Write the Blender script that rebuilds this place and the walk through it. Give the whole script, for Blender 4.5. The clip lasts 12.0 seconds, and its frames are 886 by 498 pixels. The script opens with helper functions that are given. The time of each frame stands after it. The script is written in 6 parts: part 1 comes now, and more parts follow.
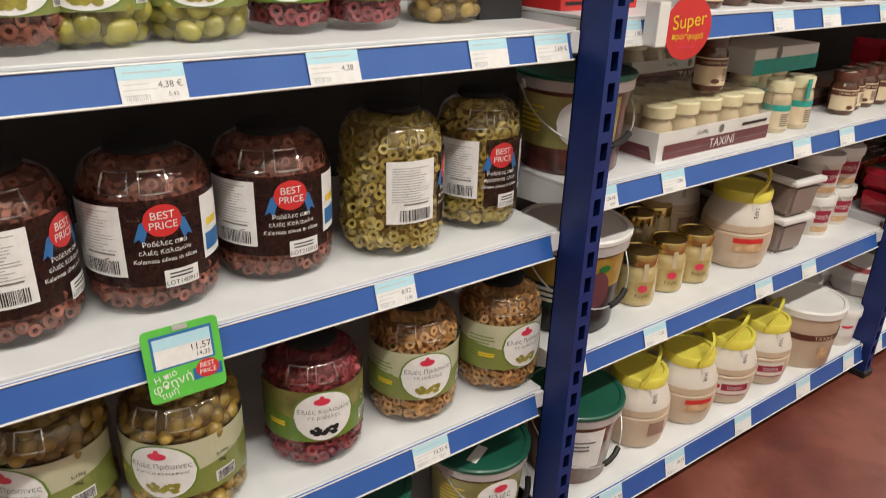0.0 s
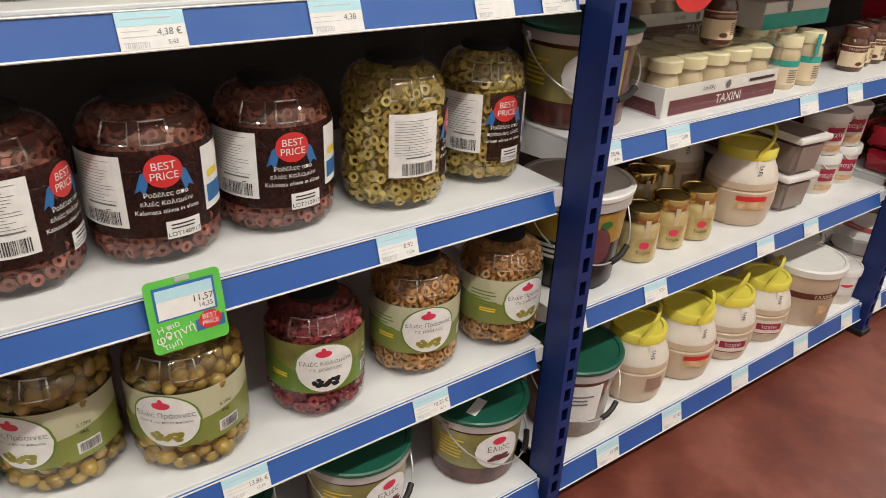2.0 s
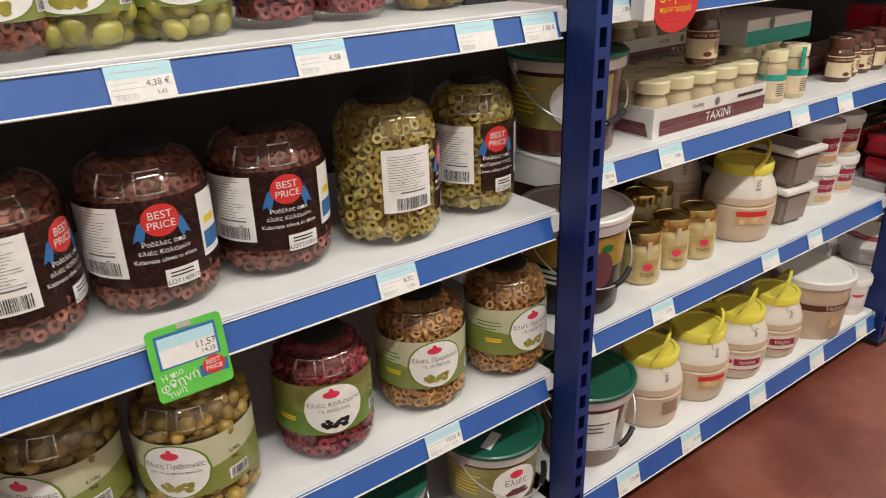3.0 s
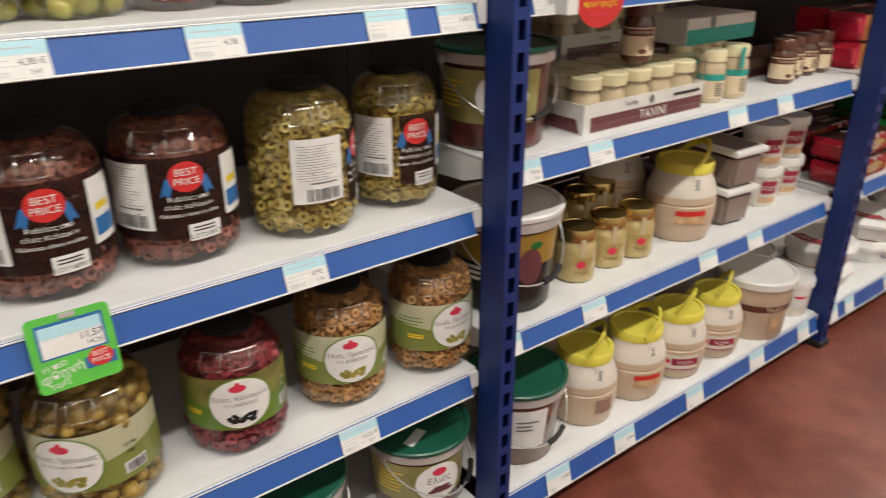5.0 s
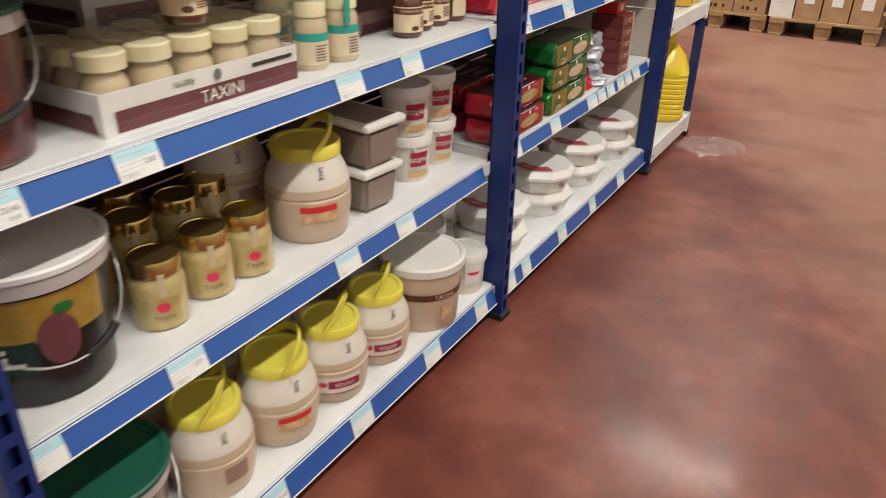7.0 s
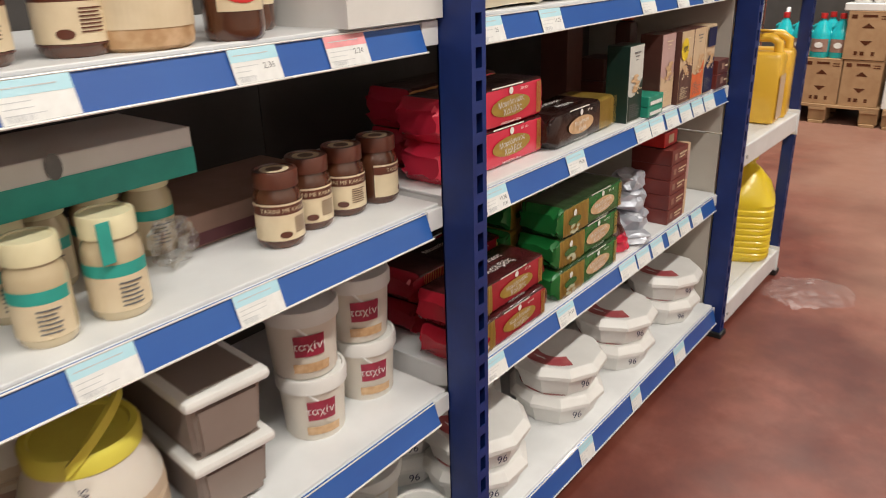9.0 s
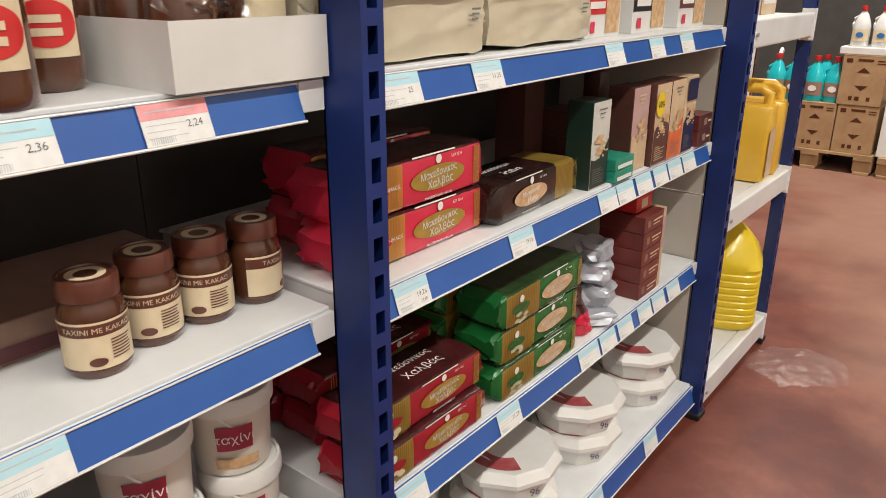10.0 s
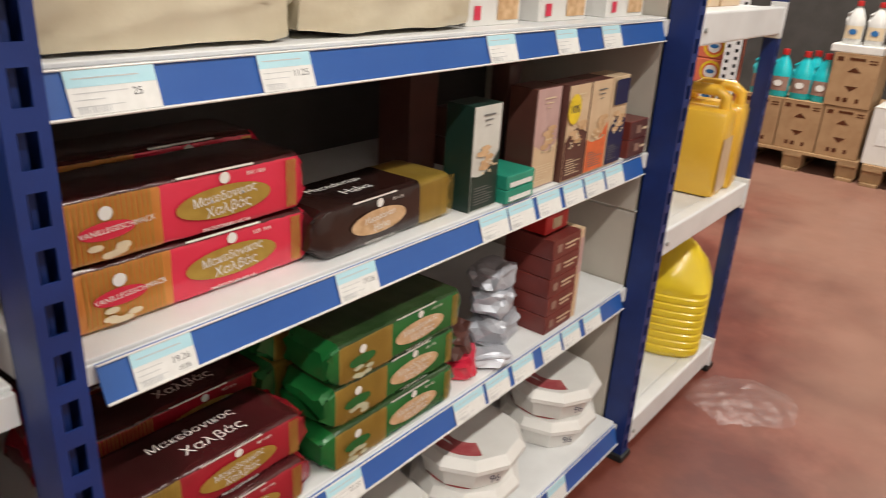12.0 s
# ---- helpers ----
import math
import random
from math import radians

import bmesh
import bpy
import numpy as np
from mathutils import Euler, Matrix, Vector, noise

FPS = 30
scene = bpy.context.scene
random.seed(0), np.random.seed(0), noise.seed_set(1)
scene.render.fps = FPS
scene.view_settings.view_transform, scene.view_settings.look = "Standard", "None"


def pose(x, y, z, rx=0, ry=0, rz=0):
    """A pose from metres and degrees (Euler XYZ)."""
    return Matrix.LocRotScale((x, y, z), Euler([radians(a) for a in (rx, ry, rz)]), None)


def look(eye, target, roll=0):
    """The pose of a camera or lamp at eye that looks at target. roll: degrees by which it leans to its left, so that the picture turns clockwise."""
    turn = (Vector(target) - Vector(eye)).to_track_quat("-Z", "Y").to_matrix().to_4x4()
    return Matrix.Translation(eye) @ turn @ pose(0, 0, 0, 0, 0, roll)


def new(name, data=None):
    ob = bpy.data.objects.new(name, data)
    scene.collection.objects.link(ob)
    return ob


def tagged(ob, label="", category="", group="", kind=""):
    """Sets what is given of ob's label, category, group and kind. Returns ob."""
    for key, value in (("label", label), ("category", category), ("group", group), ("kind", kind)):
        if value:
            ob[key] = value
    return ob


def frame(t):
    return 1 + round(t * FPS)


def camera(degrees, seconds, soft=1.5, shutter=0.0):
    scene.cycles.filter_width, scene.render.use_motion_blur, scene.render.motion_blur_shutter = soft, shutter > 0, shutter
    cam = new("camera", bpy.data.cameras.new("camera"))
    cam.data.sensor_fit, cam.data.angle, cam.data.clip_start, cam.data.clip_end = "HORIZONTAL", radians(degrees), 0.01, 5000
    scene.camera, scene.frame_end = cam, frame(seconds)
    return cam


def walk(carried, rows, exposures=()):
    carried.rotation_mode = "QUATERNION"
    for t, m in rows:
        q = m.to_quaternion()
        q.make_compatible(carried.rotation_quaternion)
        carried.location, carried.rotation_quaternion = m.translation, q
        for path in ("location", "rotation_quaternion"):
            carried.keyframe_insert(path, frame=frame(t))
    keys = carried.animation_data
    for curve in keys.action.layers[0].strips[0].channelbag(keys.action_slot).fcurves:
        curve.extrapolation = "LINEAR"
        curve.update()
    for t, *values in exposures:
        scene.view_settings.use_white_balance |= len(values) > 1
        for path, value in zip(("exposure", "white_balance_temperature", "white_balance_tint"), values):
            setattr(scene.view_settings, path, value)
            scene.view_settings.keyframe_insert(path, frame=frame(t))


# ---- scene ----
cam = camera(61.8, 12.0, soft=0.85, shutter=0.4)
PATH = [
    (0, (-0.897, -0.852, 1.288), (0.201, 0.615, 0.486), 1.9),
    (0.5, (-0.893, -0.846, 1.284), (0.156, 0.6, 0.386), 2.1),
    (1, (-0.897, -0.845, 1.28), (0.144, 0.59, 0.353), 2.4),
    (1.5, (-0.9, -0.849, 1.285), (0.139, 0.604, 0.384), 2.1),
    (2, (-0.898, -0.849, 1.284), (0.172, 0.575, 0.375), 2.5),
    (2.5, (-0.888, -0.862, 1.272), (0.218, 0.546, 0.381), 2.1),
    (3, (-0.891, -0.868, 1.268), (0.187, 0.613, 0.466), -1.8),
    (3.2, (-0.896, -0.881, 1.274), (0.149, 0.625, 0.474), -1.7),
    (4.8, (-0.813, -0.891, 1.276), (0.242, 0.597, 0.456), 0.6),
    (5, (-0.794, -0.917, 1.256), (0.323, 0.527, 0.441), 0.0),
    (5.5, (-0.725, -0.888, 1.248), (0.524, 0.387, 0.345), -1.0),
    (6, (-0.643, -0.812, 1.227), (0.798, 0.205, 0.284), -0.2),
    (6.5, (-0.506, -0.785, 1.182), (1.027, 0.069, 0.223), -0.6),
    (7, (-0.282, -0.837, 1.204), (1.244, 0.067, 0.279), 1.3),
    (7.5, (-0.072, -0.764, 1.204), (1.509, 0.042, 0.282), 2.3),
    (7.7, (-0.002, -0.737, 1.191), (1.602, 0.104, 0.342), 1.7),
    (9.3, (0.615, -0.704, 1.248), (2.02, 0.521, 0.525), -0.6),
    (9.5, (0.695, -0.671, 1.247), (2.147, 0.529, 0.576), 2.6),
    (10, (0.799, -0.637, 1.26), (2.275, 0.527, 0.576), 0.2),
    (10.5, (0.892, -0.627, 1.265), (2.228, 0.718, 0.628), -0.8),
    (11, (1.07, -0.637, 1.281), (2.402, 0.711, 0.644), 1.9),
    (11.5, (1.161, -0.633, 1.268), (2.504, 0.658, 0.542), 1.1),
    (12, (1.18, -0.651, 1.263), (2.647, 0.484, 0.512), 3.4),
]
walk(cam, [(t, look(eye, target, roll)) for t, eye, target, roll in PATH])

# ---- world and light ----
world = bpy.data.worlds.new("World")
scene.world = world
world.use_nodes = True
world.node_tree.nodes["Background"].inputs[0].default_value = (0.9, 0.95, 1.0, 1)
world.node_tree.nodes["Background"].inputs[1].default_value = 0.004
scene.view_settings.exposure = -0.89


def strip_lamp(x, y, z, length, along_y, watts):
    data = bpy.data.lights.new("strip_light", "AREA")
    data.shape, data.size, data.size_y, data.energy = "RECTANGLE", length, 0.14, watts
    data.color = (1.0, 0.95, 0.86)
    ob = new("strip_light", data)
    ob.matrix_world = pose(x, y, z, 0, 0, 90 if along_y else 0)
    return ob


CEIL = 4.1
for sx, watts in ((-3.4, 115), (-0.5, 180), (2.4, 165)):
    strip_lamp(sx, -2.0, CEIL - 0.16, 2.4, False, watts)
strip_lamp(5.6, 0.0, CEIL - 0.16, 1.2, True, 330)
strip_lamp(5.6, 3.4, CEIL - 0.16, 1.2, True, 160)

# ---- materials ----
MATS = {}


def mat(name, colour, second=None, scale=30.0, rough=0.5, metal=0.0, bump=0.0, bump_scale=200.0, coat=0.0, spread=(0.35, 0.65), trans=0.0, random_tint=0.0, rough_vary=0.0):
    """A noise-mottled surface: two colours, fine bump, optional coat."""
    if name in MATS:
        return MATS[name]
    m = bpy.data.materials.new(name)
    m.use_nodes = True
    nt = m.node_tree
    n, l = nt.nodes, nt.links
    b = n["Principled BSDF"]
    b.inputs["Roughness"].default_value = rough
    b.inputs["Metallic"].default_value = metal
    b.inputs["Coat Weight"].default_value = coat
    b.inputs["Coat Roughness"].default_value = 0.12
    if trans:
        b.inputs["Subsurface Weight"].default_value = trans
        b.inputs["Subsurface Radius"].default_value = (0.01, 0.008, 0.006)
    second = second or tuple(c * 0.82 for c in colour)
    tc = n.new("ShaderNodeTexCoord")
    noise_a = n.new("ShaderNodeTexNoise")
    noise_a.inputs["Scale"].default_value = scale
    noise_a.inputs["Detail"].default_value = 6
    l.new(tc.outputs["Object"], noise_a.inputs["Vector"])
    ramp = n.new("ShaderNodeValToRGB")
    ramp.color_ramp.elements[0].position, ramp.color_ramp.elements[1].position = spread
    ramp.color_ramp.elements[0].color = (*second, 1)
    ramp.color_ramp.elements[1].color = (*colour, 1)
    l.new(noise_a.outputs[0], ramp.inputs[0])
    out = ramp.outputs[0]
    if random_tint:
        geo = n.new("ShaderNodeNewGeometry")
        hsv = n.new("ShaderNodeHueSaturation")
        mr = n.new("ShaderNodeMapRange")
        mr.inputs[3].default_value, mr.inputs[4].default_value = 1 - random_tint, 1 + random_tint
        l.new(geo.outputs["Random Per Island"], mr.inputs[0])
        l.new(mr.outputs[0], hsv.inputs["Value"])
        l.new(out, hsv.inputs["Color"])
        out = hsv.outputs[0]
    l.new(out, b.inputs["Base Color"])
    if rough_vary:
        mr2 = n.new("ShaderNodeMapRange")
        mr2.inputs[3].default_value, mr2.inputs[4].default_value = rough - rough_vary, rough + rough_vary
        l.new(noise_a.outputs[0], mr2.inputs[0])
        l.new(mr2.outputs[0], b.inputs["Roughness"])
    if bump:
        noise_b = n.new("ShaderNodeTexNoise")
        noise_b.inputs["Scale"].default_value = bump_scale
        noise_b.inputs["Detail"].default_value = 4
        l.new(tc.outputs["Object"], noise_b.inputs["Vector"])
        bp = n.new("ShaderNodeBump")
        bp.inputs["Strength"].default_value = bump
        bp.inputs["Distance"].default_value = 0.002
        l.new(noise_b.outputs[0], bp.inputs["Height"])
        l.new(bp.outputs[0], b.inputs["Normal"])
    MATS[name] = m
    return m


def clear(name, tint=(1, 1, 1), gloss=0.06, rough=0.04, bump=0.0, bump_scale=20.0):
    """A thin clear plastic wall: passes light straight on, with a glossy sheen that grows at the edges."""
    m = bpy.data.materials.new(name)
    m.use_nodes = True
    nt = m.node_tree
    n, l = nt.nodes, nt.links
    n.remove(n["Principled BSDF"])
    tr = n.new("ShaderNodeBsdfTransparent")
    tr.inputs[0].default_value = (*tint, 1)
    gl = n.new("ShaderNodeBsdfGlossy")
    gl.inputs["Roughness"].default_value = rough
    gl.inputs["Color"].default_value = (1, 1, 1, 1)
    lw = n.new("ShaderNodeLayerWeight")
    lw.inputs[0].default_value = 0.25
    mr = n.new("ShaderNodeMapRange")
    mr.inputs[3].default_value, mr.inputs[4].default_value = gloss, 0.5
    l.new(lw.outputs["Fresnel"], mr.inputs[0])
    mx = n.new("ShaderNodeMixShader")
    l.new(mr.outputs[0], mx.inputs[0])
    l.new(tr.outputs[0], mx.inputs[1])
    l.new(gl.outputs[0], mx.inputs[2])
    l.new(mx.outputs[0], n["Material Output"].inputs[0])
    if bump:
        tc = n.new("ShaderNodeTexCoord")
        nb = n.new("ShaderNodeTexNoise")
        nb.inputs["Scale"].default_value = bump_scale
        l.new(tc.outputs["Object"], nb.inputs["Vector"])
        bp = n.new("ShaderNodeBump")
        bp.inputs["Strength"].default_value = bump
        bp.inputs["Distance"].default_value = 0.01
        l.new(nb.outputs[0], bp.inputs["Height"])
        l.new(bp.outputs[0], gl.inputs["Normal"])
        l.new(bp.outputs[0], lw.inputs["Normal"])
    return m


BLUE_STEEL = mat("blue_painted_steel", (0.007, 0.028, 0.165), (0.005, 0.02, 0.12), 14, 0.5, 0, 0.08, 400, 0.0)
WHITE_STEEL = mat("white_painted_steel", (0.78, 0.79, 0.8), (0.7, 0.71, 0.72), 9, 0.42, 0, 0.05, 500, 0.1)
GREY_PANEL = mat("pale_grey_panel", (0.52, 0.48, 0.42), (0.46, 0.42, 0.37), 6, 0.5, 0, 0.05, 300)
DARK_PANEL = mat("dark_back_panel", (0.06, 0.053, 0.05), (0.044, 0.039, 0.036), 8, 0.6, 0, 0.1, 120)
BLACK = mat("black_plastic", (0.009, 0.009, 0.01), (0.014, 0.014, 0.014), 40, 0.55)
LID_BLACK = mat("matt_black_lid", (0.004, 0.004, 0.004), (0.006, 0.006, 0.006), 40, 0.95)
FASCIA_BLUE = mat("blue_price_rail", (0.018, 0.09, 0.36), (0.027, 0.11, 0.39), 5, 0.32, 0, 0.06, 40, 0.42)
RAIL_CLEAR = mat("white_rail_plastic", (0.8, 0.79, 0.76), (0.72, 0.71, 0.68), 20, 0.3, coat=0.3)
PAPER = mat("white_paper", (0.8, 0.8, 0.79), (0.73, 0.73, 0.72), 60, 0.55)
PAPER_BLUE = mat("pale_blue_print", (0.42, 0.68, 0.78), (0.47, 0.72, 0.81), 60, 0.55)
PAPER_PINK = mat("pink_print", (0.85, 0.36, 0.38), None, 60, 0.55)
INK = mat("black_ink", (0.02, 0.02, 0.022), None, 60, 0.5)
TAG_PRINT = mat("faint_grey_print", (0.58, 0.59, 0.61), None, 60, 0.5)
INK_SOFT = mat("dark_grey_ink", (0.16, 0.16, 0.17), None, 60, 0.5)
INK_GREY = mat("grey_ink", (0.17, 0.17, 0.17), None, 60, 0.5)
WHITE_INK = mat("white_ink", (0.8, 0.79, 0.76), (0.76, 0.75, 0.72), 60, 0.5)
CARD_GREEN = mat("bright_green_card", (0.11, 0.55, 0.07), (0.1, 0.5, 0.065), 30, 0.35, coat=0.4)
RED_INK = mat("red_print", (0.62, 0.03, 0.03), (0.56, 0.025, 0.025), 40, 0.4, coat=0.2)
DUSTY_RED = mat("dusty_red_print", (0.33, 0.05, 0.06), (0.42, 0.12, 0.12), 25, 0.5)
PINK_RED = mat("logo_pink_red", (0.7, 0.04, 0.09), None, 40, 0.45)
BLUE_INK = mat("ribbon_blue_print", (0.03, 0.16, 0.42), None, 40, 0.4)
YELLOW_INK = mat("yellow_print", (0.85, 0.62, 0.03), None, 40, 0.45)
ORANGE_INK = mat("orange_print", (0.75, 0.16, 0.05), None, 40, 0.45)
NAVY_INK = mat("navy_print", (0.012, 0.015, 0.07), None, 40, 0.45)
DARK_LABEL = mat("dark_clear_label", (0.008, 0.007, 0.008), (0.035, 0.013, 0.011), 60, 0.42, coat=0.05, spread=(0.45, 0.75))
SAGE = mat("sage_green_label", (0.22, 0.26, 0.065), (0.18, 0.215, 0.05), 12, 0.38, coat=0.25)
SAGE_PALE = mat("pale_sage_label", (0.52, 0.52, 0.36), (0.46, 0.46, 0.3), 12, 0.38, coat=0.25)
PAIL_LABEL = mat("golden_olive_label", (0.42, 0.39, 0.15), (0.2, 0.18, 0.05), 9, 0.38, coat=0.2)
CRIMSON = mat("crimson_print", (0.35, 0.02, 0.055), None, 40, 0.45)
LEAF_GREEN = mat("leaf_green_print", (0.14, 0.24, 0.03), (0.1, 0.19, 0.025), 15, 0.38, coat=0.25)
OLIVE_DARK = mat("olive_brown_label", (0.1, 0.09, 0.025), (0.28, 0.27, 0.07), 14, 0.38, coat=0.25)
PET = clear("clear_jar_plastic", (0.985, 0.985, 0.97), 0.05, 0.035, 0.06, 28)
def film_label():
    """Dark printed film that lets some of the jar's contents show."""
    n, l = DARK_LABEL.node_tree.nodes, DARK_LABEL.node_tree.links
    tr = n.new("ShaderNodeBsdfTransparent")
    tr.inputs[0].default_value = (0.45, 0.36, 0.34, 1)
    mx = n.new("ShaderNodeMixShader")
    mx.inputs[0].default_value = 0.5
    l.new(tr.outputs[0], mx.inputs[1])
    l.new(n["Principled BSDF"].outputs[0], mx.inputs[2])
    l.new(mx.outputs[0], n["Material Output"].inputs[0])


film_label()
PET_EDGE = clear("thick_clear_plastic_edge", (0.98, 0.98, 0.97), 0.2, 0.06)
PET_WRAP = clear("clear_wrap_film", (0.98, 0.98, 0.97), 0.035, 0.1, 0.5, 34)
BAG_FILM = clear("loose_bag_film", (0.95, 0.93, 0.93), 0.02, 0.42, 0.2, 30)
OL_BROWN = mat("brown_olive_slices", (0.27, 0.09, 0.058), (0.15, 0.046, 0.03), 60, 0.5, random_tint=0.45)
OL_GREEN = mat("green_olive_slices", (0.42, 0.33, 0.09), (0.3, 0.22, 0.045), 60, 0.5, random_tint=0.35)
OL_TAN = mat("tan_olive_slices", (0.46, 0.25, 0.09), (0.32, 0.16, 0.05), 60, 0.5, random_tint=0.35)
OL_PURPLE = mat("purple_olive_slices", (0.27, 0.036, 0.045), (0.16, 0.02, 0.028), 60, 0.5, random_tint=0.4)
OL_WHOLE = mat("whole_green_olives", (0.36, 0.25, 0.06), (0.24, 0.15, 0.03), 50, 0.28, random_tint=0.4)
OL_LIGHT = mat("whole_pale_green_olives", (0.36, 0.33, 0.06), (0.27, 0.24, 0.04), 50, 0.28, random_tint=0.25)
BRINE = {}
for key, c in (("brown", (0.12, 0.036, 0.023)), ("green", (0.2, 0.135, 0.026)), ("tan", (0.24, 0.115, 0.034)), ("purple", (0.12, 0.015, 0.02)), ("whole", (0.13, 0.08, 0.017)), ("light", (0.15, 0.125, 0.022)), ("black", (0.012, 0.01, 0.011))):
    BRINE[key] = mat("brine_" + key, c, None, 40, 0.9)
CREAM = mat("cream_translucent_tub", (0.6, 0.47, 0.35), (0.54, 0.42, 0.3), 10, 0.36, trans=0.12)
CREAM_PALE = mat("milky_white_plastic", (0.72, 0.67, 0.6), (0.66, 0.61, 0.54), 10, 0.36, trans=0.15)
WHITE_LID = mat("white_plastic_lid", (0.76, 0.75, 0.73), (0.71, 0.7, 0.68), 14, 0.36, bump=0.04, bump_scale=90)
GREY_TUB = mat("grey_brown_tub", (0.27, 0.215, 0.19), (0.24, 0.19, 0.165), 10, 0.42)
YELLOW = mat("yellow_plastic_lid", (0.74, 0.66, 0.1), (0.68, 0.6, 0.075), 18, 0.36, coat=0.15)
JUG_YELLOW = mat("yellow_detergent_jug", (0.8, 0.6, 0.03), (0.75, 0.54, 0.02), 9, 0.28, coat=0.3)
JERRY = mat("amber_jerrycan", (0.8, 0.49, 0.05), (0.75, 0.44, 0.04), 9, 0.3, coat=0.3)
GREEN_LID = mat("dark_green_lid", (0.012, 0.1, 0.065), (0.01, 0.085, 0.055), 12, 0.36, bump=0.04, bump_scale=80, coat=0.1)
PAIL_CLEAR = mat("cloudy_pail_rim", (0.5, 0.47, 0.46), (0.44, 0.41, 0.4), 14, 0.3, coat=0.3)
PAIL_RED = mat("pail_with_red_olives", (0.13, 0.035, 0.028), (0.05, 0.015, 0.014), 38, 0.28, coat=0.5, bump=0.12, bump_scale=45)
PAIL_TAN = mat("pail_with_brown_olives", (0.21, 0.085, 0.04), (0.1, 0.04, 0.02), 38, 0.28, coat=0.5)
PAIL_BLACK = mat("pail_with_dark_contents", (0.018, 0.015, 0.015), (0.01, 0.009, 0.009), 30, 0.3, coat=0.12)
WIRE = mat("bail_wire", (0.6, 0.6, 0.58), None, 60, 0.35, 0.6)
TAHINI = mat("tahini_paste", (0.52, 0.42, 0.2), (0.42, 0.31, 0.12), 22, 0.15, coat=0.9)
TAHINI_PALE = mat("pale_tahini_paste", (0.6, 0.5, 0.34), (0.54, 0.44, 0.28), 16, 0.22, coat=0.8)
GOLD_LID = mat("gold_metal_lid", (0.68, 0.5, 0.2), (0.6, 0.43, 0.16), 30, 0.2, 0.95)
GOLD_LABEL = mat("glossy_gold_label", (0.52, 0.4, 0.17), (0.44, 0.33, 0.12), 40, 0.25, 0.2, coat=0.6)
CREAM_LID = mat("cream_painted_lid", (0.78, 0.71, 0.47), (0.72, 0.65, 0.41), 30, 0.35, coat=0.2)
CHOC = mat("chocolate_tahini", (0.1, 0.035, 0.016), (0.075, 0.024, 0.011), 20, 0.22, coat=0.8)
CHOC_LID = mat("brown_lid", (0.12, 0.035, 0.02), (0.09, 0.026, 0.015), 30, 0.3, coat=0.4)
CREAM_PRINT = mat("cream_paper_label", (0.72, 0.6, 0.42), (0.66, 0.54, 0.36), 30, 0.5)
MAROON = mat("maroon_card", (0.15, 0.045, 0.055), (0.125, 0.036, 0.045), 24, 0.5)
PINK_BROWN = mat("dusty_brown_card", (0.33, 0.2, 0.16), (0.28, 0.17, 0.13), 24, 0.5)
TEAL = mat("teal_print", (0.03, 0.36, 0.3), (0.025, 0.31, 0.26), 30, 0.5)
FOIL_RED = mat("red_foil_wrapper", (0.7, 0.03, 0.075), (0.64, 0.025, 0.06), 12, 0.26, 0.15, 0.25, 60, 0.4)
FOIL_ORANGE = mat("orange_gold_foil", (0.64, 0.25, 0.05), (0.56, 0.2, 0.04), 12, 0.28, 0.35, 0.2, 60, 0.4)
FOIL_DRED = mat("dark_red_foil_wrapper", (0.38, 0.014, 0.03), (0.28, 0.012, 0.022), 12, 0.26, 0.15, 0.25, 60, 0.4)
FOIL_GREEN = mat("green_foil_wrapper", (0.012, 0.16, 0.035), (0.01, 0.12, 0.028), 12, 0.26, 0.15, 0.25, 60, 0.4)
FOIL_GOLD = mat("gold_foil_wrapper", (0.36, 0.24, 0.045), (0.28, 0.18, 0.03), 12, 0.28, 0.35, 0.25, 60, 0.4)
FOIL_BROWN = mat("dark_brown_foil_wrapper", (0.03, 0.011, 0.009), (0.018, 0.008, 0.007), 12, 0.24, 0.15, 0.25, 60, 0.5)
# Darker copies of the red and green foil: the shelf's shade painted on pack tops.
FOIL_RED_TOP_SHADE = mat("red_foil_top_shade", (0.075, 0.012, 0.014), (0.04, 0.009, 0.009), 12, 0.26, 0.15, 0.25, 60, 0.4)
FOIL_GREEN_TOP_SHADE = mat("green_foil_top_shade", (0.03, 0.07, 0.022), (0.016, 0.045, 0.013), 12, 0.26, 0.15, 0.3, 60, 0.4)
FOIL_SILVER = mat("silver_foil", (0.58, 0.6, 0.66), (0.42, 0.44, 0.5), 20, 0.34, 0.3, 0.6, 50)
BEIGE_FILM = mat("beige_vacuum_film", (0.6, 0.54, 0.41), (0.53, 0.46, 0.33), 8, 0.26, 0, 0.7, 26, 0.5)
GOLD_PRINT = mat("gold_print", (0.5, 0.34, 0.07), (0.42, 0.27, 0.05), 40, 0.35, 0.4)
HALVA = mat("halva_picture", (0.68, 0.47, 0.28), (0.5, 0.3, 0.15), 60, 0.45)
BROWN_BOX = mat("brown_printed_box", (0.11, 0.04, 0.03), (0.085, 0.03, 0.024), 18, 0.42, coat=0.15)
RED_BROWN_BOX = mat("red_brown_printed_box", (0.17, 0.032, 0.026), (0.13, 0.024, 0.02), 18, 0.36, coat=0.2)
MAUVE_BOX = mat("mauve_printed_box", (0.55, 0.37, 0.35), (0.48, 0.31, 0.29), 18, 0.42, coat=0.15)
TAN_BOX = mat("tan_printed_box", (0.66, 0.5, 0.33), (0.6, 0.43, 0.27), 18, 0.42, coat=0.15)
GREEN_BOX = mat("dark_green_printed_box", (0.009, 0.034, 0.025), None, 18, 0.42, coat=0.15)
GREY_CARD = mat("pale_grey_card", (0.64, 0.64, 0.6), (0.57, 0.57, 0.53), 18, 0.45, coat=0.1)
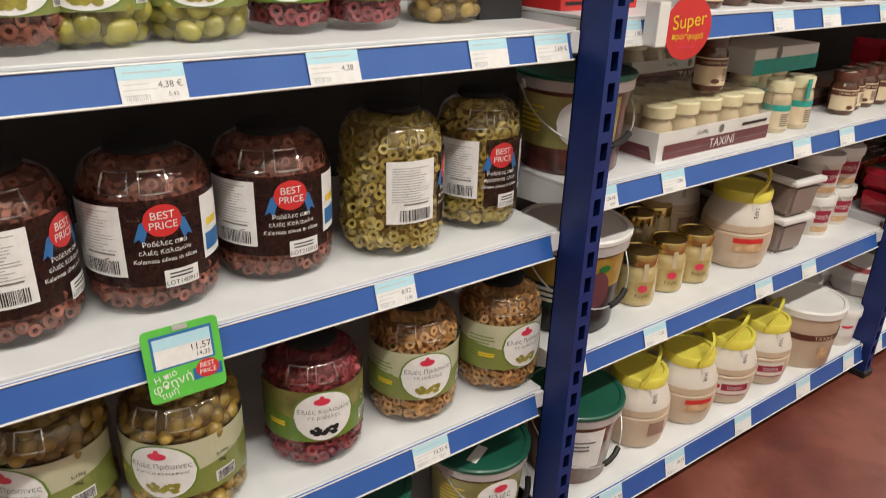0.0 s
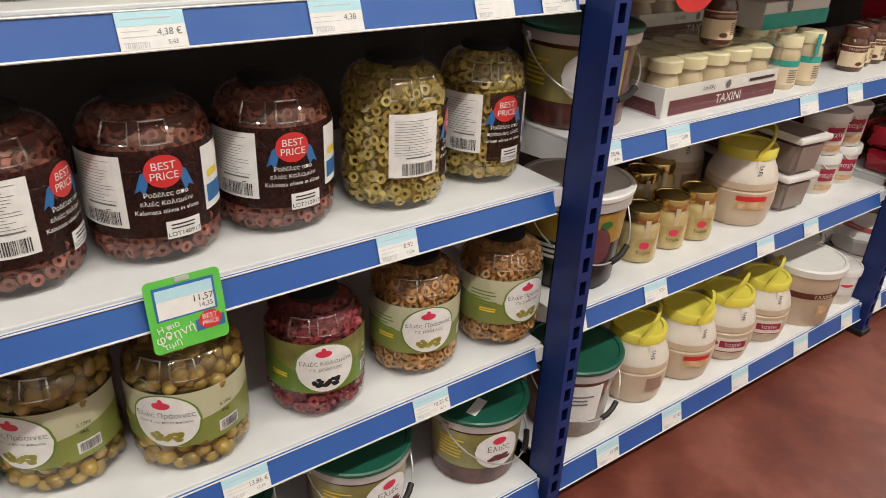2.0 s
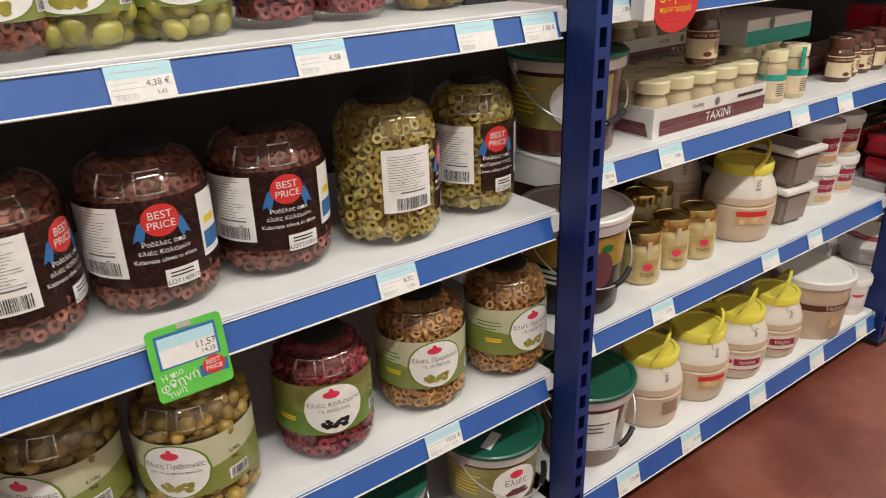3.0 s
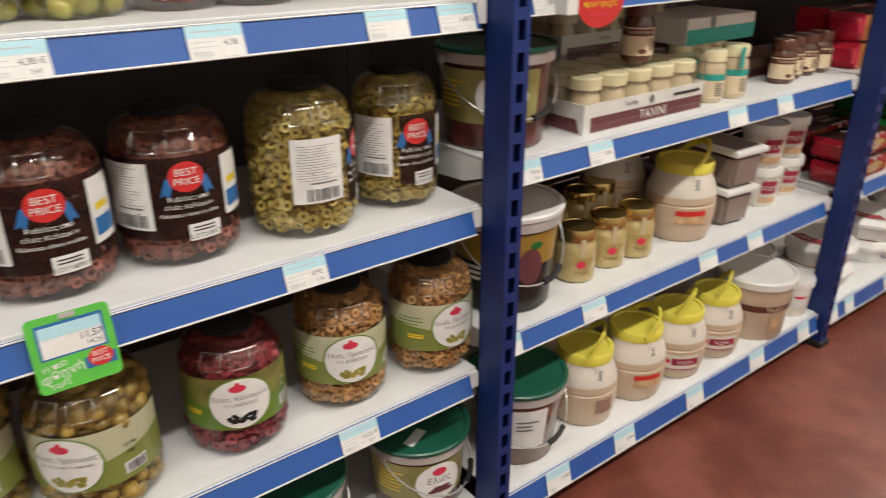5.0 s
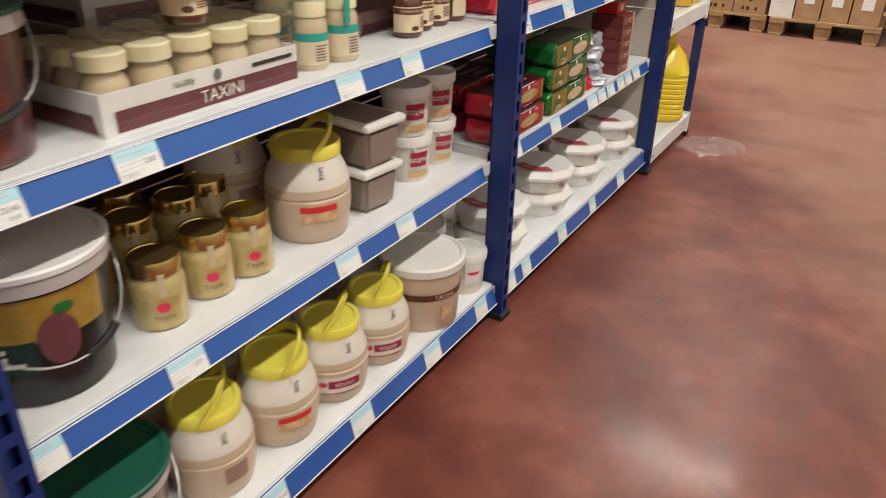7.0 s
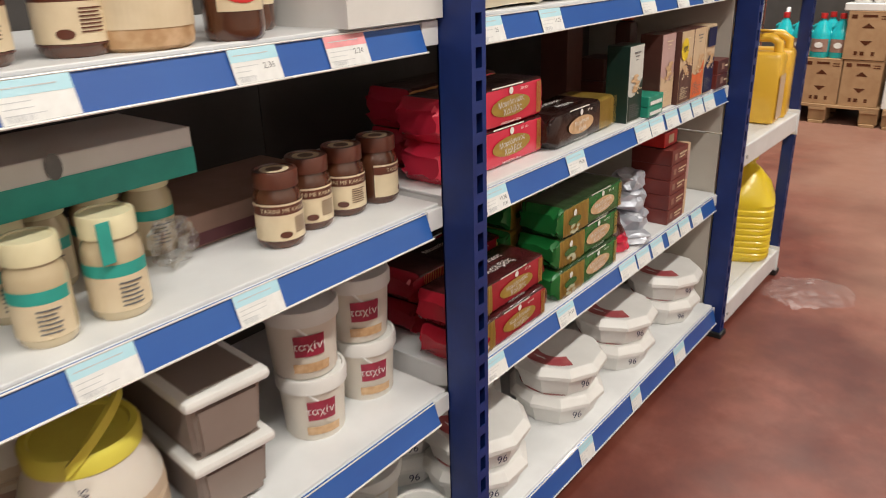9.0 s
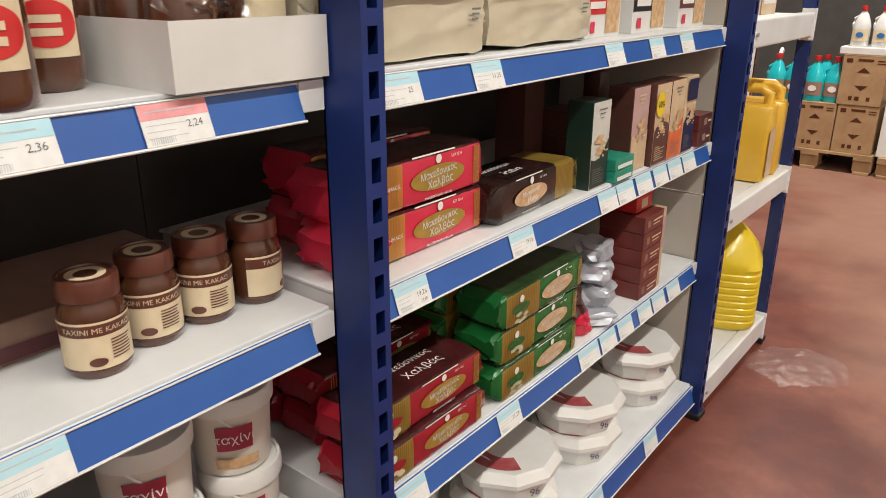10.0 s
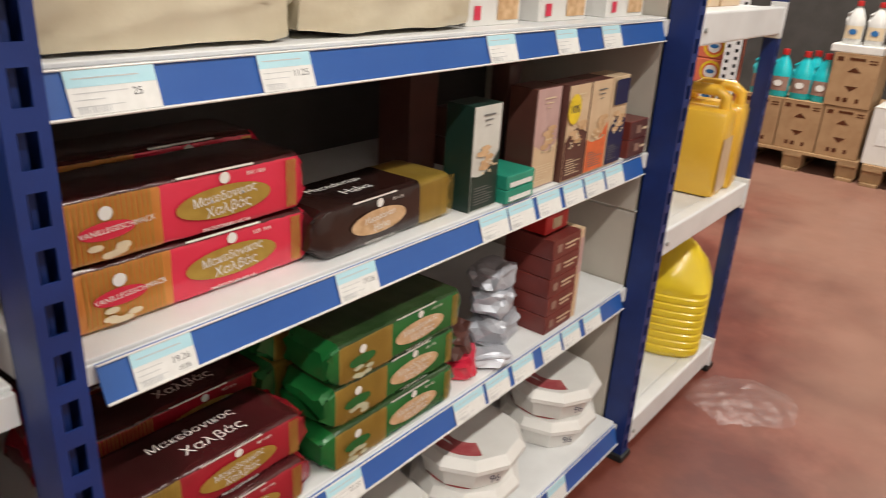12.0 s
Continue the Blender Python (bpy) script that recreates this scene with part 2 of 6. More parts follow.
TEAL_BOX = mat("teal_printed_box", (0.02, 0.3, 0.2), None, 18, 0.42, coat=0.15)
CARDBOARD = mat("brown_cardboard", (0.4, 0.25, 0.13), (0.34, 0.2, 0.1), 14, 0.7, 0, 0.1, 180)
WHITE_CARD = mat("white_cardboard", (0.72, 0.71, 0.69), (0.66, 0.65, 0.63), 10, 0.55, 0, 0.08, 90)
PINE = mat("pallet_wood", (0.42, 0.27, 0.14), (0.3, 0.18, 0.09), 11, 0.7, 0, 0.3, 60, spread=(0.3, 0.7))
BOTTLE_TEAL = mat("turquoise_bottle", (0.015, 0.5, 0.55), (0.012, 0.44, 0.5), 12, 0.28, coat=0.3)
BOTTLE_WHITE = mat("white_bottle", (0.74, 0.74, 0.72), None, 12, 0.3, coat=0.2)
DETERGENT = mat("orange_carton_print", (0.72, 0.2, 0.1), (0.66, 0.15, 0.09), 10, 0.4, coat=0.2)
# Ceiling and wall paint made paler to bounce more fill onto the shelves.
CEILING_PAINT = mat("ceiling_paint", (0.5, 0.5, 0.49), (0.44, 0.44, 0.43), 3, 0.8)
WALL_FILL_PAINT = mat("wall_fill_paint", (0.62, 0.6, 0.56), (0.54, 0.52, 0.48), 2, 0.7)
LAMP_GLOW = bpy.data.materials.new("lamp_diffuser")
LAMP_GLOW.use_nodes = True
LAMP_GLOW.node_tree.nodes["Principled BSDF"].inputs["Emission Color"].default_value = (1, 0.97, 0.9, 1)
LAMP_GLOW.node_tree.nodes["Principled BSDF"].inputs["Emission Strength"].default_value = 6


def floor_material():
    m = bpy.data.materials.new("polished_red_concrete")
    m.use_nodes = True
    nt = m.node_tree
    n, l = nt.nodes, nt.links
    b = n["Principled BSDF"]
    tc = n.new("ShaderNodeTexCoord")
    big = n.new("ShaderNodeTexNoise")
    big.inputs["Scale"].default_value, big.inputs["Detail"].default_value, big.inputs["Roughness"].default_value = 2.6, 8, 0.62
    big.inputs["Distortion"].default_value = 0.15
    l.new(tc.outputs["Object"], big.inputs["Vector"])
    ramp = n.new("ShaderNodeValToRGB")
    e = ramp.color_ramp.elements
    e[0].position, e[0].color = 0.38, (0.105, 0.023, 0.016, 1)
    e[1].position, e[1].color = 0.63, (0.21, 0.066, 0.046, 1)
    mid = ramp.color_ramp.elements.new(0.52)
    mid.color = (0.155, 0.04, 0.026, 1)
    l.new(big.outputs[0], ramp.inputs[0])
    fine = n.new("ShaderNodeTexNoise")
    fine.inputs["Scale"].default_value, fine.inputs["Detail"].default_value = 9, 7
    l.new(tc.outputs["Object"], fine.inputs["Vector"])
    mixc = n.new("ShaderNodeMix")
    mixc.data_type, mixc.blend_type = "RGBA", "OVERLAY"
    mixc.inputs["Factor"].default_value = 0.25
    l.new(ramp.outputs[0], mixc.inputs["A"])
    l.new(fine.outputs[0], mixc.inputs["B"])
    wear = n.new("ShaderNodeTexNoise")
    wear.inputs["Scale"].default_value, wear.inputs["Detail"].default_value = 1.7, 8
    l.new(tc.outputs["Object"], wear.inputs["Vector"])
    sep = n.new("ShaderNodeSeparateXYZ")
    l.new(tc.outputs["Object"], sep.inputs[0])
    # Gradient that greys the far floor: its reflected sheen put into the base colour.
    far_sheen = n.new("ShaderNodeMapRange")
    far_sheen.inputs[1].default_value, far_sheen.inputs[2].default_value = 2.9, 5.4
    far_sheen.inputs[3].default_value, far_sheen.inputs[4].default_value = -0.3, 0.42
    slant = n.new("ShaderNodeMath")
    slant.operation, slant.inputs[1].default_value = "MULTIPLY_ADD", -2.1
    l.new(sep.outputs[1], slant.inputs[0])
    l.new(sep.outputs[0], slant.inputs[2])
    l.new(slant.outputs[0], far_sheen.inputs[0])
    add = n.new("ShaderNodeMath")
    add.operation = "ADD"
    l.new(wear.outputs[0], add.inputs[0])
    l.new(far_sheen.outputs[0], add.inputs[1])
    soft_step = n.new("ShaderNodeMapRange")
    soft_step.inputs[1].default_value, soft_step.inputs[2].default_value = 0.42, 0.86
    soft_step.inputs[4].default_value = 0.75
    l.new(add.outputs[0], soft_step.inputs[0])
    # Pale mix for both the patchy wear and the painted far sheen.
    worn = n.new("ShaderNodeMix")
    worn.data_type = "RGBA"
    worn.inputs["B"].default_value = (0.3, 0.165, 0.12, 1)
    l.new(soft_step.outputs[0], worn.inputs["Factor"])
    l.new(mixc.outputs["Result"], worn.inputs["A"])
    l.new(worn.outputs["Result"], b.inputs["Base Color"])
    mr = n.new("ShaderNodeMapRange")
    mr.inputs[3].default_value, mr.inputs[4].default_value = 0.36, 0.6
    l.new(fine.outputs[0], mr.inputs[0])
    l.new(mr.outputs[0], b.inputs["Roughness"])
    b.inputs["Specular IOR Level"].default_value = 0.36
    b.inputs["Coat Weight"].default_value = 0.05
    b.inputs["Coat Roughness"].default_value = 0.14
    bp = n.new("ShaderNodeBump")
    bp.inputs["Strength"].default_value, bp.inputs["Distance"].default_value = 0.12, 0.004
    l.new(fine.outputs[0], bp.inputs["Height"])
    l.new(bp.outputs[0], b.inputs["Normal"])
    return m


FLOOR = floor_material()


# ---- mesh helpers ----
def thing(name, m, label, category, group="", kind=""):
    ob = new(name)
    ob.empty_display_size = 0.02
    ob.matrix_world = m
    return tagged(ob, label, category, group, kind)


def part(name, bm, material, parent=None, label="", smooth=False, kind=""):
    me = bpy.data.meshes.new(name)
    if smooth:
        for f in bm.faces:
            f.smooth = True
    bm.to_mesh(me)
    bm.free()
    for m in material if isinstance(material, (list, tuple)) else [material]:
        me.materials.append(m)
    if smooth:
        me.set_sharp_from_angle(angle=radians(38))
    ob = new(name, me)
    if me.materials[0] in (PET, PET_WRAP, BAG_FILM):
        ob.visible_shadow = False
    if parent:
        ob.parent = parent
    return tagged(ob, label, kind=kind)


def box(x0, x1, y0, y1, z0, z1, bevel=0.0, bm=None, mat_index=0):
    bm = bm or bmesh.new()
    vs = [bm.verts.new((x, y, z)) for x in (x0, x1) for y in (y0, y1) for z in (z0, z1)]
    idx = ((0, 1, 3, 2), (4, 6, 7, 5), (0, 4, 5, 1), (2, 3, 7, 6), (0, 2, 6, 4), (1, 5, 7, 3))
    fs = [bm.faces.new([vs[i] for i in f]) for f in idx]
    for f in fs:
        f.material_index = mat_index
    if bevel:
        edges = {e for f in fs for e in f.edges}
        bmesh.ops.bevel(bm, geom=list(edges), offset=bevel, segments=2, profile=0.5, affect="EDGES")
    return bm


def lathe(profile, seg=40, bm=None, cx=0.0, cy=0.0):
    """A body of revolution from (radius, height) pairs; ends at radius 0 are closed."""
    bm = bm or bmesh.new()
    rings = []
    for r, z in profile:
        if r < 1e-6:
            rings.append([bm.verts.new((cx, cy, z))])
        else:
            rings.append([bm.verts.new((cx + r * math.cos(2 * math.pi * k / seg), cy + r * math.sin(2 * math.pi * k / seg), z)) for k in range(seg)])
    for a, b in zip(rings, rings[1:]):
        for k in range(seg):
            j = (k + 1) % seg
            if len(a) == 1:
                bm.faces.new((a[0], b[k], b[j])[::-1])
            elif len(b) == 1:
                bm.faces.new((a[k], a[j], b[0]))
            else:
                bm.faces.new((a[k], a[j], b[j], b[k]))
    return bm


def around(R, u, z, lift=0.0):
    """A point on a cylinder: u degrees to the right of the front, seen from the front."""
    return ((R + lift) * math.sin(radians(u)), -(R + lift) * math.cos(radians(u)), z)


def band(R, z0, z1, u0, u1, lift=0.0008, taper=0.0, bm=None):
    """A curved sheet round a cylinder of radius R (at z0), with R growing by taper per metre of height."""
    bm = bm or bmesh.new()
    n = max(3, int(abs(u1 - u0) / 6))
    rows = [[bm.verts.new(around(R + taper * (z - z0), u0 + (u1 - u0) * k / n, z, lift)) for k in range(n + 1)] for z in (z0, z1)]
    for k in range(n):
        bm.faces.new((rows[0][k], rows[0][k + 1], rows[1][k + 1], rows[1][k]))
    return bm


def oval(R, u, z, half_w, half_h, lift=0.0014, n=24, bm=None, power=1.0):
    """A curved oval on a cylinder, made of strips so that it follows the round."""
    bm = bm or bmesh.new()
    cols = []
    for k in range(n + 1):
        s = -1 + 2 * k / n
        h = half_h * max(0.0, 1 - s * s) ** (0.5 * power)
        a = u + math.degrees(s * half_w / R)
        cols.append((bm.verts.new(around(R, a, z - h - 1e-5, lift)), bm.verts.new(around(R, a, z + h + 1e-5, lift))))
    for (a, b), (c, d) in zip(cols, cols[1:]):
        bm.faces.new((a, c, d, b))
    return bm


def words(body, size, squeeze=1.0):
    """Flat lettering in the x-z plane, centred, as a bmesh."""
    cu = bpy.data.curves.new("words", "FONT")
    body = body.replace("Κ", "K").replace("ό", "ο")
    cu.body, cu.size, cu.align_x, cu.align_y, cu.resolution_u = body, size, "CENTER", "CENTER", 4
    ob = bpy.data.objects.new("words", cu)
    scene.collection.objects.link(ob)
    dg = bpy.context.evaluated_depsgraph_get()
    me = bpy.data.meshes.new_from_object(ob.evaluated_get(dg))
    bm = bmesh.new()
    bm.from_mesh(me)
    bpy.data.objects.remove(ob)
    bpy.data.curves.remove(cu)
    bpy.data.meshes.remove(me)
    for v in bm.verts:
        v.co = Vector((v.co.x * squeeze, 0, v.co.y))
    return bm


def join(target, extra):
    """Adds the faces of one bmesh to another."""
    me = bpy.data.meshes.new("join")
    extra.to_mesh(me)
    extra.free()
    target.from_mesh(me)
    bpy.data.meshes.remove(me)
    return target


def wrap(bm, R, u, z, lift=0.002):
    """Bends flat lettering round a cylinder."""
    for v in bm.verts:
        v.co = Vector(around(R, u + math.degrees(v.co.x / R), z + v.co.z, lift))
    return bm


def open_tray(L, D, h, w=0.003):
    """An open box with walls of thickness w, in one piece."""
    bm = bmesh.new()

    def ring(x0, x1, y0, y1, z):
        return [bm.verts.new(p) for p in ((x0, y0, z), (x1, y0, z), (x1, y1, z), (x0, y1, z))]

    rings = [ring(0, L, 0, D, 0), ring(0, L, 0, D, h), ring(w, L - w, w, D - w, h), ring(w, L - w, w, D - w, w)]
    bm.faces.new(rings[0][::-1])
    bm.faces.new(rings[3])
    for a, b in zip(rings, rings[1:]):
        for k in range(4):
            j = (k + 1) % 4
            bm.faces.new((a[k], a[j], b[j], b[k]))
    return bm


def place(bm, m):
    bm.transform(m)
    return bm


def bars(R, u0, u1, z0, z1, count, lift=0.0016, ragged=0.3, seed=1, thick=0.4):
    """Rows of small bars that stand for small print on a round body."""
    rnd = random.Random(seed)
    bm = bmesh.new()
    step = (z1 - z0) / count
    for k in range(count):
        end = u1 - (u1 - u0) * ragged * rnd.random()
        z = z1 - (k + 0.5) * step
        band(R, z - step * thick / 2, z + step * thick / 2, u0, end, lift, 0, bm)
    return bm


def barcode_round(R, u0, u1, z0, z1, lift=0.0016, seed=2):
    rnd = random.Random(seed)
    bm = bmesh.new()
    u = u0
    while u < u1:
        w = (u1 - u0) * rnd.choice((0.012, 0.02, 0.032))
        rows = [bm.verts.new(around(R, a, z, lift)) for a, z in ((u, z0), (u + w, z0), (u + w, z1), (u, z1))]
        bm.faces.new(rows)
        u += w + (u1 - u0) * rnd.choice((0.012, 0.02, 0.03))
    return bm


def flat(x0, x1, z0, z1, y, bm=None):
    """A flat sheet that faces the front, at depth y."""
    bm = bm or bmesh.new()
    bm.faces.new([bm.verts.new(p) for p in ((x0, y, z0), (x1, y, z0), (x1, y, z1), (x0, y, z1))])
    return bm


def flat_oval(cx, cz, a, b, y, n=28, bm=None, wave=0.0, waves=0):
    bm = bm or bmesh.new()
    vs = []
    for k in range(n):
        t = 2 * math.pi * k / n
        s = 1 + wave * math.cos(waves * t)
        vs.append(bm.verts.new((cx + a * s * math.cos(t), y, cz + b * s * math.sin(t))))
    bm.faces.new(vs)
    return bm


def tube(points, r, seg=8, bm=None):
    """A round rod along a line of points."""
    bm = bm or bmesh.new()
    pts = [Vector(p) for p in points]
    rings = []
    for k, p in enumerate(pts):
        d = (pts[min(k + 1, len(pts) - 1)] - pts[max(k - 1, 0)]).normalized()
        side = d.cross(Vector((0, 0, 1)))
        side = Vector((1, 0, 0)) if side.length < 1e-4 else side.normalized()
        up = side.cross(d)
        rings.append([bm.verts.new(p + r * (math.cos(2 * math.pi * j / seg) * side + math.sin(2 * math.pi * j / seg) * up)) for j in range(seg)])
    for a, b in zip(rings, rings[1:]):
        for j in range(seg):
            bm.faces.new((a[j], a[(j + 1) % seg], b[(j + 1) % seg], b[j]))
    bm.faces.new(rings[0][::-1])
    bm.faces.new(rings[-1])
    return bm


# ---- the room ----
def structure(name, bm, material, label):
    return tagged(part(name, bm, material), label, name.split("_")[0], kind="structure")


structure("floor", box(-7, 9.5, -3.2, 6.5, -0.1, 0), FLOOR, "polished mottled red concrete shop floor")
structure("ceiling", box(-7, 9.5, -3.2, 6.5, CEIL, CEIL + 0.1), CEILING_PAINT, "plain pale shop ceiling with strip lights")
# South wall is out of view, added as a pale reflector facing the shelves.
structure("wall_south", box(-7.1, 9.6, -3.3, -3.2, 0, CEIL), WALL_FILL_PAINT, "unseen pale wall added behind the aisle to bounce fill light")
structure("wall_north", box(-7.1, 9.6, 6.5, 6.6, 0, CEIL), WALL_FILL_PAINT, "plain pale wall")
structure("wall_west", box(-7.1, -7, -3.2, 6.5, 0, CEIL), WALL_FILL_PAINT, "plain pale wall at the aisle's end")
structure("wall_east", box(9.5, 9.6, -3.2, 6.5, 0, CEIL), WALL_FILL_PAINT, "plain pale wall behind the pallets")


def ceiling_light(x, y, along_y, k=1.0):
    t = thing("ceiling_light", pose(x, y, CEIL, 0, 0, 90 if along_y else 0), "long white strip light fixed under the ceiling", "ceiling light", "ceiling strip lights")
    part("housing", box(-1.25 * k, 1.25 * k, -0.09, 0.09, -0.1, 0, 0.01), WHITE_STEEL, t)
    part("diffuser", box(-1.22 * k, 1.22 * k, -0.07, 0.07, -0.13, -0.1, 0.01), LAMP_GLOW, t)


for sx in (-3.4, -0.5, 2.4):
    ceiling_light(sx, -2.0, False)
ceiling_light(5.6, 0.0, True, 0.5)
ceiling_light(5.6, 3.4, True, 0.5)

# ---- shelving run ----
UP_X = (-1.345, 0.04, 1.425, 2.825)
BACK = 0.5
rack = thing("shelving_run", pose(0, 0, 0), "blue and white steel supermarket shelving along the aisle", "shelving")


def upright_mesh(height):
    """A slotted post: the front face is a ladder of rungs between two edge strips."""
    bm = bmesh.new()
    w, y0, y1 = 0.0185, -0.042, 0.024
    box(-w, -w + 0.003, y0 + 0.002, y1, 0.02, height, 0, bm)
    box(w - 0.003, w, y0 + 0.002, y1, 0.02, height, 0, bm)
    box(-w, -0.0082, y0, y0 + 0.002, 0.02, height, 0, bm)
    box(0.0082, w, y0, y0 + 0.002, 0.02, height, 0, bm)
    box(-w, w, y1 - 0.003, y1, 0.02, height, 0, bm)
    z = 0.046
    box(-0.0082, 0.0082, y0, y0 + 0.002, 0.02, z - 0.0155, 0, bm)
    while z < height:
        box(-0.0082, 0.0082, y0, y0 + 0.002, z + 0.0155, min(z + 0.0345, height), 0, bm)
        z += 0.05
    box(-0.003, 0.003, y0 + 0.012, y0 + 0.014, 0.02, height, 0, bm)
    return bm


for ux in UP_X:
    post = part("upright", upright_mesh(2.15), BLUE_STEEL, rack, "blue slotted steel post")
    post.location = (ux, 0, 0)
    foot = part("foot", box(-0.028, 0.028, -0.05, 0.03, 0, 0.02, 0.004), BLACK, post, "black plastic foot")
    rear = part("rear_post", box(-0.0185, 0.0185, BACK + 0.005, BACK + 0.06, 0, 2.15), BLUE_STEEL, rack)
    rear.location = (ux, 0, 0)


def shelf(x0, x1, z, front, base=False, rail0=0.0, rail1=0.03):
    """A steel shelf with a folded front edge, a tilted blue price rail and brackets; z is the top of the deck."""
    deck = part("shelf", box(x0 + 0.021, x1 - 0.021, front + 0.004, BACK - 0.002, z - 0.006, z, 0.0015), WHITE_STEEL, rack, "white steel shelf")
    bm = box(x0 + 0.021, x1 - 0.021, front + 0.002, front + 0.02, z - 0.03, z - 0.006, 0.002)
    part("front_lip", bm, WHITE_STEEL, deck)
    h = 0.052 if base else 0.04
    out = 0.016
    ra, rb = x0 + 0.021 + rail0, x1 - 0.021 - rail1

    def sheet(xa, xb, top, bottom, lift):
        """A thin slab lying on the slope of the rail."""
        b2 = bmesh.new()
        yt, yb = front - 0.002 - lift, front - out - lift
        pts = []
        for x in (xa, xb):
            for s in (top, bottom):
                y, zz = yt + (yb - yt) * s, z - 0.007 - h * s
                pts += [b2.verts.new((x, y, zz)), b2.verts.new((x, y + 0.003, zz + 0.001))]
        a, a2, c, c2, d, d2, e, e2 = pts
        for f in ((a, c, e, d), (a2, d2, e2, c2), (a, a2, c2, c), (d, e, e2, d2), (a, d, d2, a2), (c, c2, e2, e)):
            b2.faces.new(f)
        return b2

    rail = part("price_rail", sheet(ra, rb, 0.0, 1.0, 0.0), FASCIA_BLUE, deck, "glossy blue plastic price rail")
    part("rail_edge", tube([(ra, front - out - 0.002, z - 0.007 - h), (rb, front - out - 0.002, z - 0.007 - h)], 0.0017, 6), RAIL_CLEAR, rail)
    part("rail_edge", tube([(ra, front - 0.004, z - 0.006), (rb, front - 0.004, z - 0.006)], 0.0013, 6), RAIL_CLEAR, rail)
    part("end_piece", box(rb + 0.001, x1 - 0.022, front - 0.006, front + 0.0015, z - 0.04, z - 0.004, 0.001), WHITE_STEEL, deck)
    if not base:
        for bx in (x0 + 0.0225, x1 - 0.0255):
            b3 = bmesh.new()
            prof = ((front + 0.03, z - 0.007), (front + 0.03, z - 0.036), (front + 0.1, z - 0.06), (BACK - 0.01, z - 0.085), (BACK - 0.01, z - 0.007))
            a = [b3.verts.new((bx, y, zz)) for y, zz in prof]
            c = [b3.verts.new((bx + 0.003, y, zz)) for y, zz in prof]
            b3.faces.new(a)
            b3.faces.new(c[::-1])
            for k in range(5):
                b3.faces.new((a[k], c[k], c[(k + 1) % 5], a[(k + 1) % 5]))
            part("bracket", b3, WHITE_STEEL, deck)
    return z, front, h, out


LEVEL = {}
for bay, rows in enumerate((
    ((0.117, -0.012), (0.445, 0.024), (0.789, 0.024), (1.142, 0.024)),
    ((0.117, -0.012), (0.495, 0.024), (0.857, 0.026), (1.155, 0.024)),
    ((0.115, -0.012), (0.507, 0.022), (0.854, 0.024), (1.152, 0.024)),
)):
    for k, (z, fy) in enumerate(rows):
        starts = 0.0 if bay < 2 else (0.012, 0.02, 0.035, 0.012)[k]
        LEVEL[bay, k] = shelf(UP_X[bay], UP_X[bay + 1], z, fy, k == 0, starts, 0.005 if k == 0 else (0.022, 0.04, 0.03)[bay])
    part("kick_plate", box(UP_X[bay] + 0.02, UP_X[bay + 1] - 0.02, 0.03, 0.04, 0.0, 0.1), BLACK, rack, "black recessed kick plate")
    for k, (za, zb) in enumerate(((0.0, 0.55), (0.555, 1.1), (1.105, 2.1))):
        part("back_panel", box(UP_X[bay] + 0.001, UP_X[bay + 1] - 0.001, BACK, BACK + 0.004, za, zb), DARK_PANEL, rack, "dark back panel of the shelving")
for za, zb in ((0.02, 0.695), (0.7, 1.4), (1.405, 2.1)):
    part("side_panel", box(UP_X[3] - 0.016, UP_X[3] + 0.001, 0.03, BACK, za, zb, 0.002), GREY_PANEL, rack, "pale grey end panel")
part("side_panel", box(UP_X[0] - 0.001, UP_X[0] + 0.016, 0.03, BACK, 0.02, 2.1, 0.002), GREY_PANEL, rack, "pale grey end panel")


def rail_point(bay, k, x, s, lift):
    """A point on the slope of a price rail, s from its top (0) to its foot (1)."""
    z, front, h, out = LEVEL[bay, k]
    yt, yb = front - 0.002, front - out
    n = Vector((0, -h, out - 0.002)).normalized()
    return Vector((x, yt + (yb - yt) * s, z - 0.007 - h * s)) + n * lift


def price_tag(bay, k, x0, x1, price="", head=None, s0=0.02, s1=0.98, second=""):
    z, front, h, out = LEVEL[bay, k]
    tilt = math.degrees(math.atan2(out - 0.002, h))
    mid = rail_point(bay, k, (x0 + x1) / 2, (s0 + s1) / 2, 0.0022)
    w, hh = (x1 - x0) / 2, h * (s1 - s0) / 2 * 1.05
    t = thing("price_tag", Matrix.Translation(mid) @ pose(0, 0, 0, tilt * -1 + 0), "white and pale blue paper price tag in a shelf rail", "price tag", "shelf price tags")
    part("card", box(-w, w, -0.0004, 0.0004, -hh, hh), PAPER, t)
    part("header_bar", flat(-w, w, hh * 0.25, hh, -0.0007), head or PAPER_BLUE, t)
    bm = bmesh.new()
    rnd = random.Random(int((x0 + 3) * 977) + k)
    for j in range(3):
        flat(-w * 0.9, w * rnd.uniform(-0.3, 0.3), hh * (0.0 - 0.3 * j) - 0.0008, hh * (0.0 - 0.3 * j), -0.0007, bm)
    flat(-w * 0.85, w * 0.6, hh * 0.6, hh * 0.6 + 0.0013, -0.0010, bm)
    for j in range(12):
        flat(-w * 0.85 + j * w * 0.06, -w * 0.85 + j * w * 0.06 + w * rnd.choice((0.02, 0.035)), -hh * 0.92, -hh * 0.62, -0.0007, bm)
    part("small_print", bm, TAG_PRINT, t)
    if price:
        lines = place(words(price, hh * 0.52), pose(w * 0.5, -0.0009, -hh * 0.15))
        if second:
            join(lines, place(words(second, hh * 0.34), pose(w * 0.55, -0.0009, -hh * 0.7)))
        part("price", lines, INK_SOFT, t)
    return t


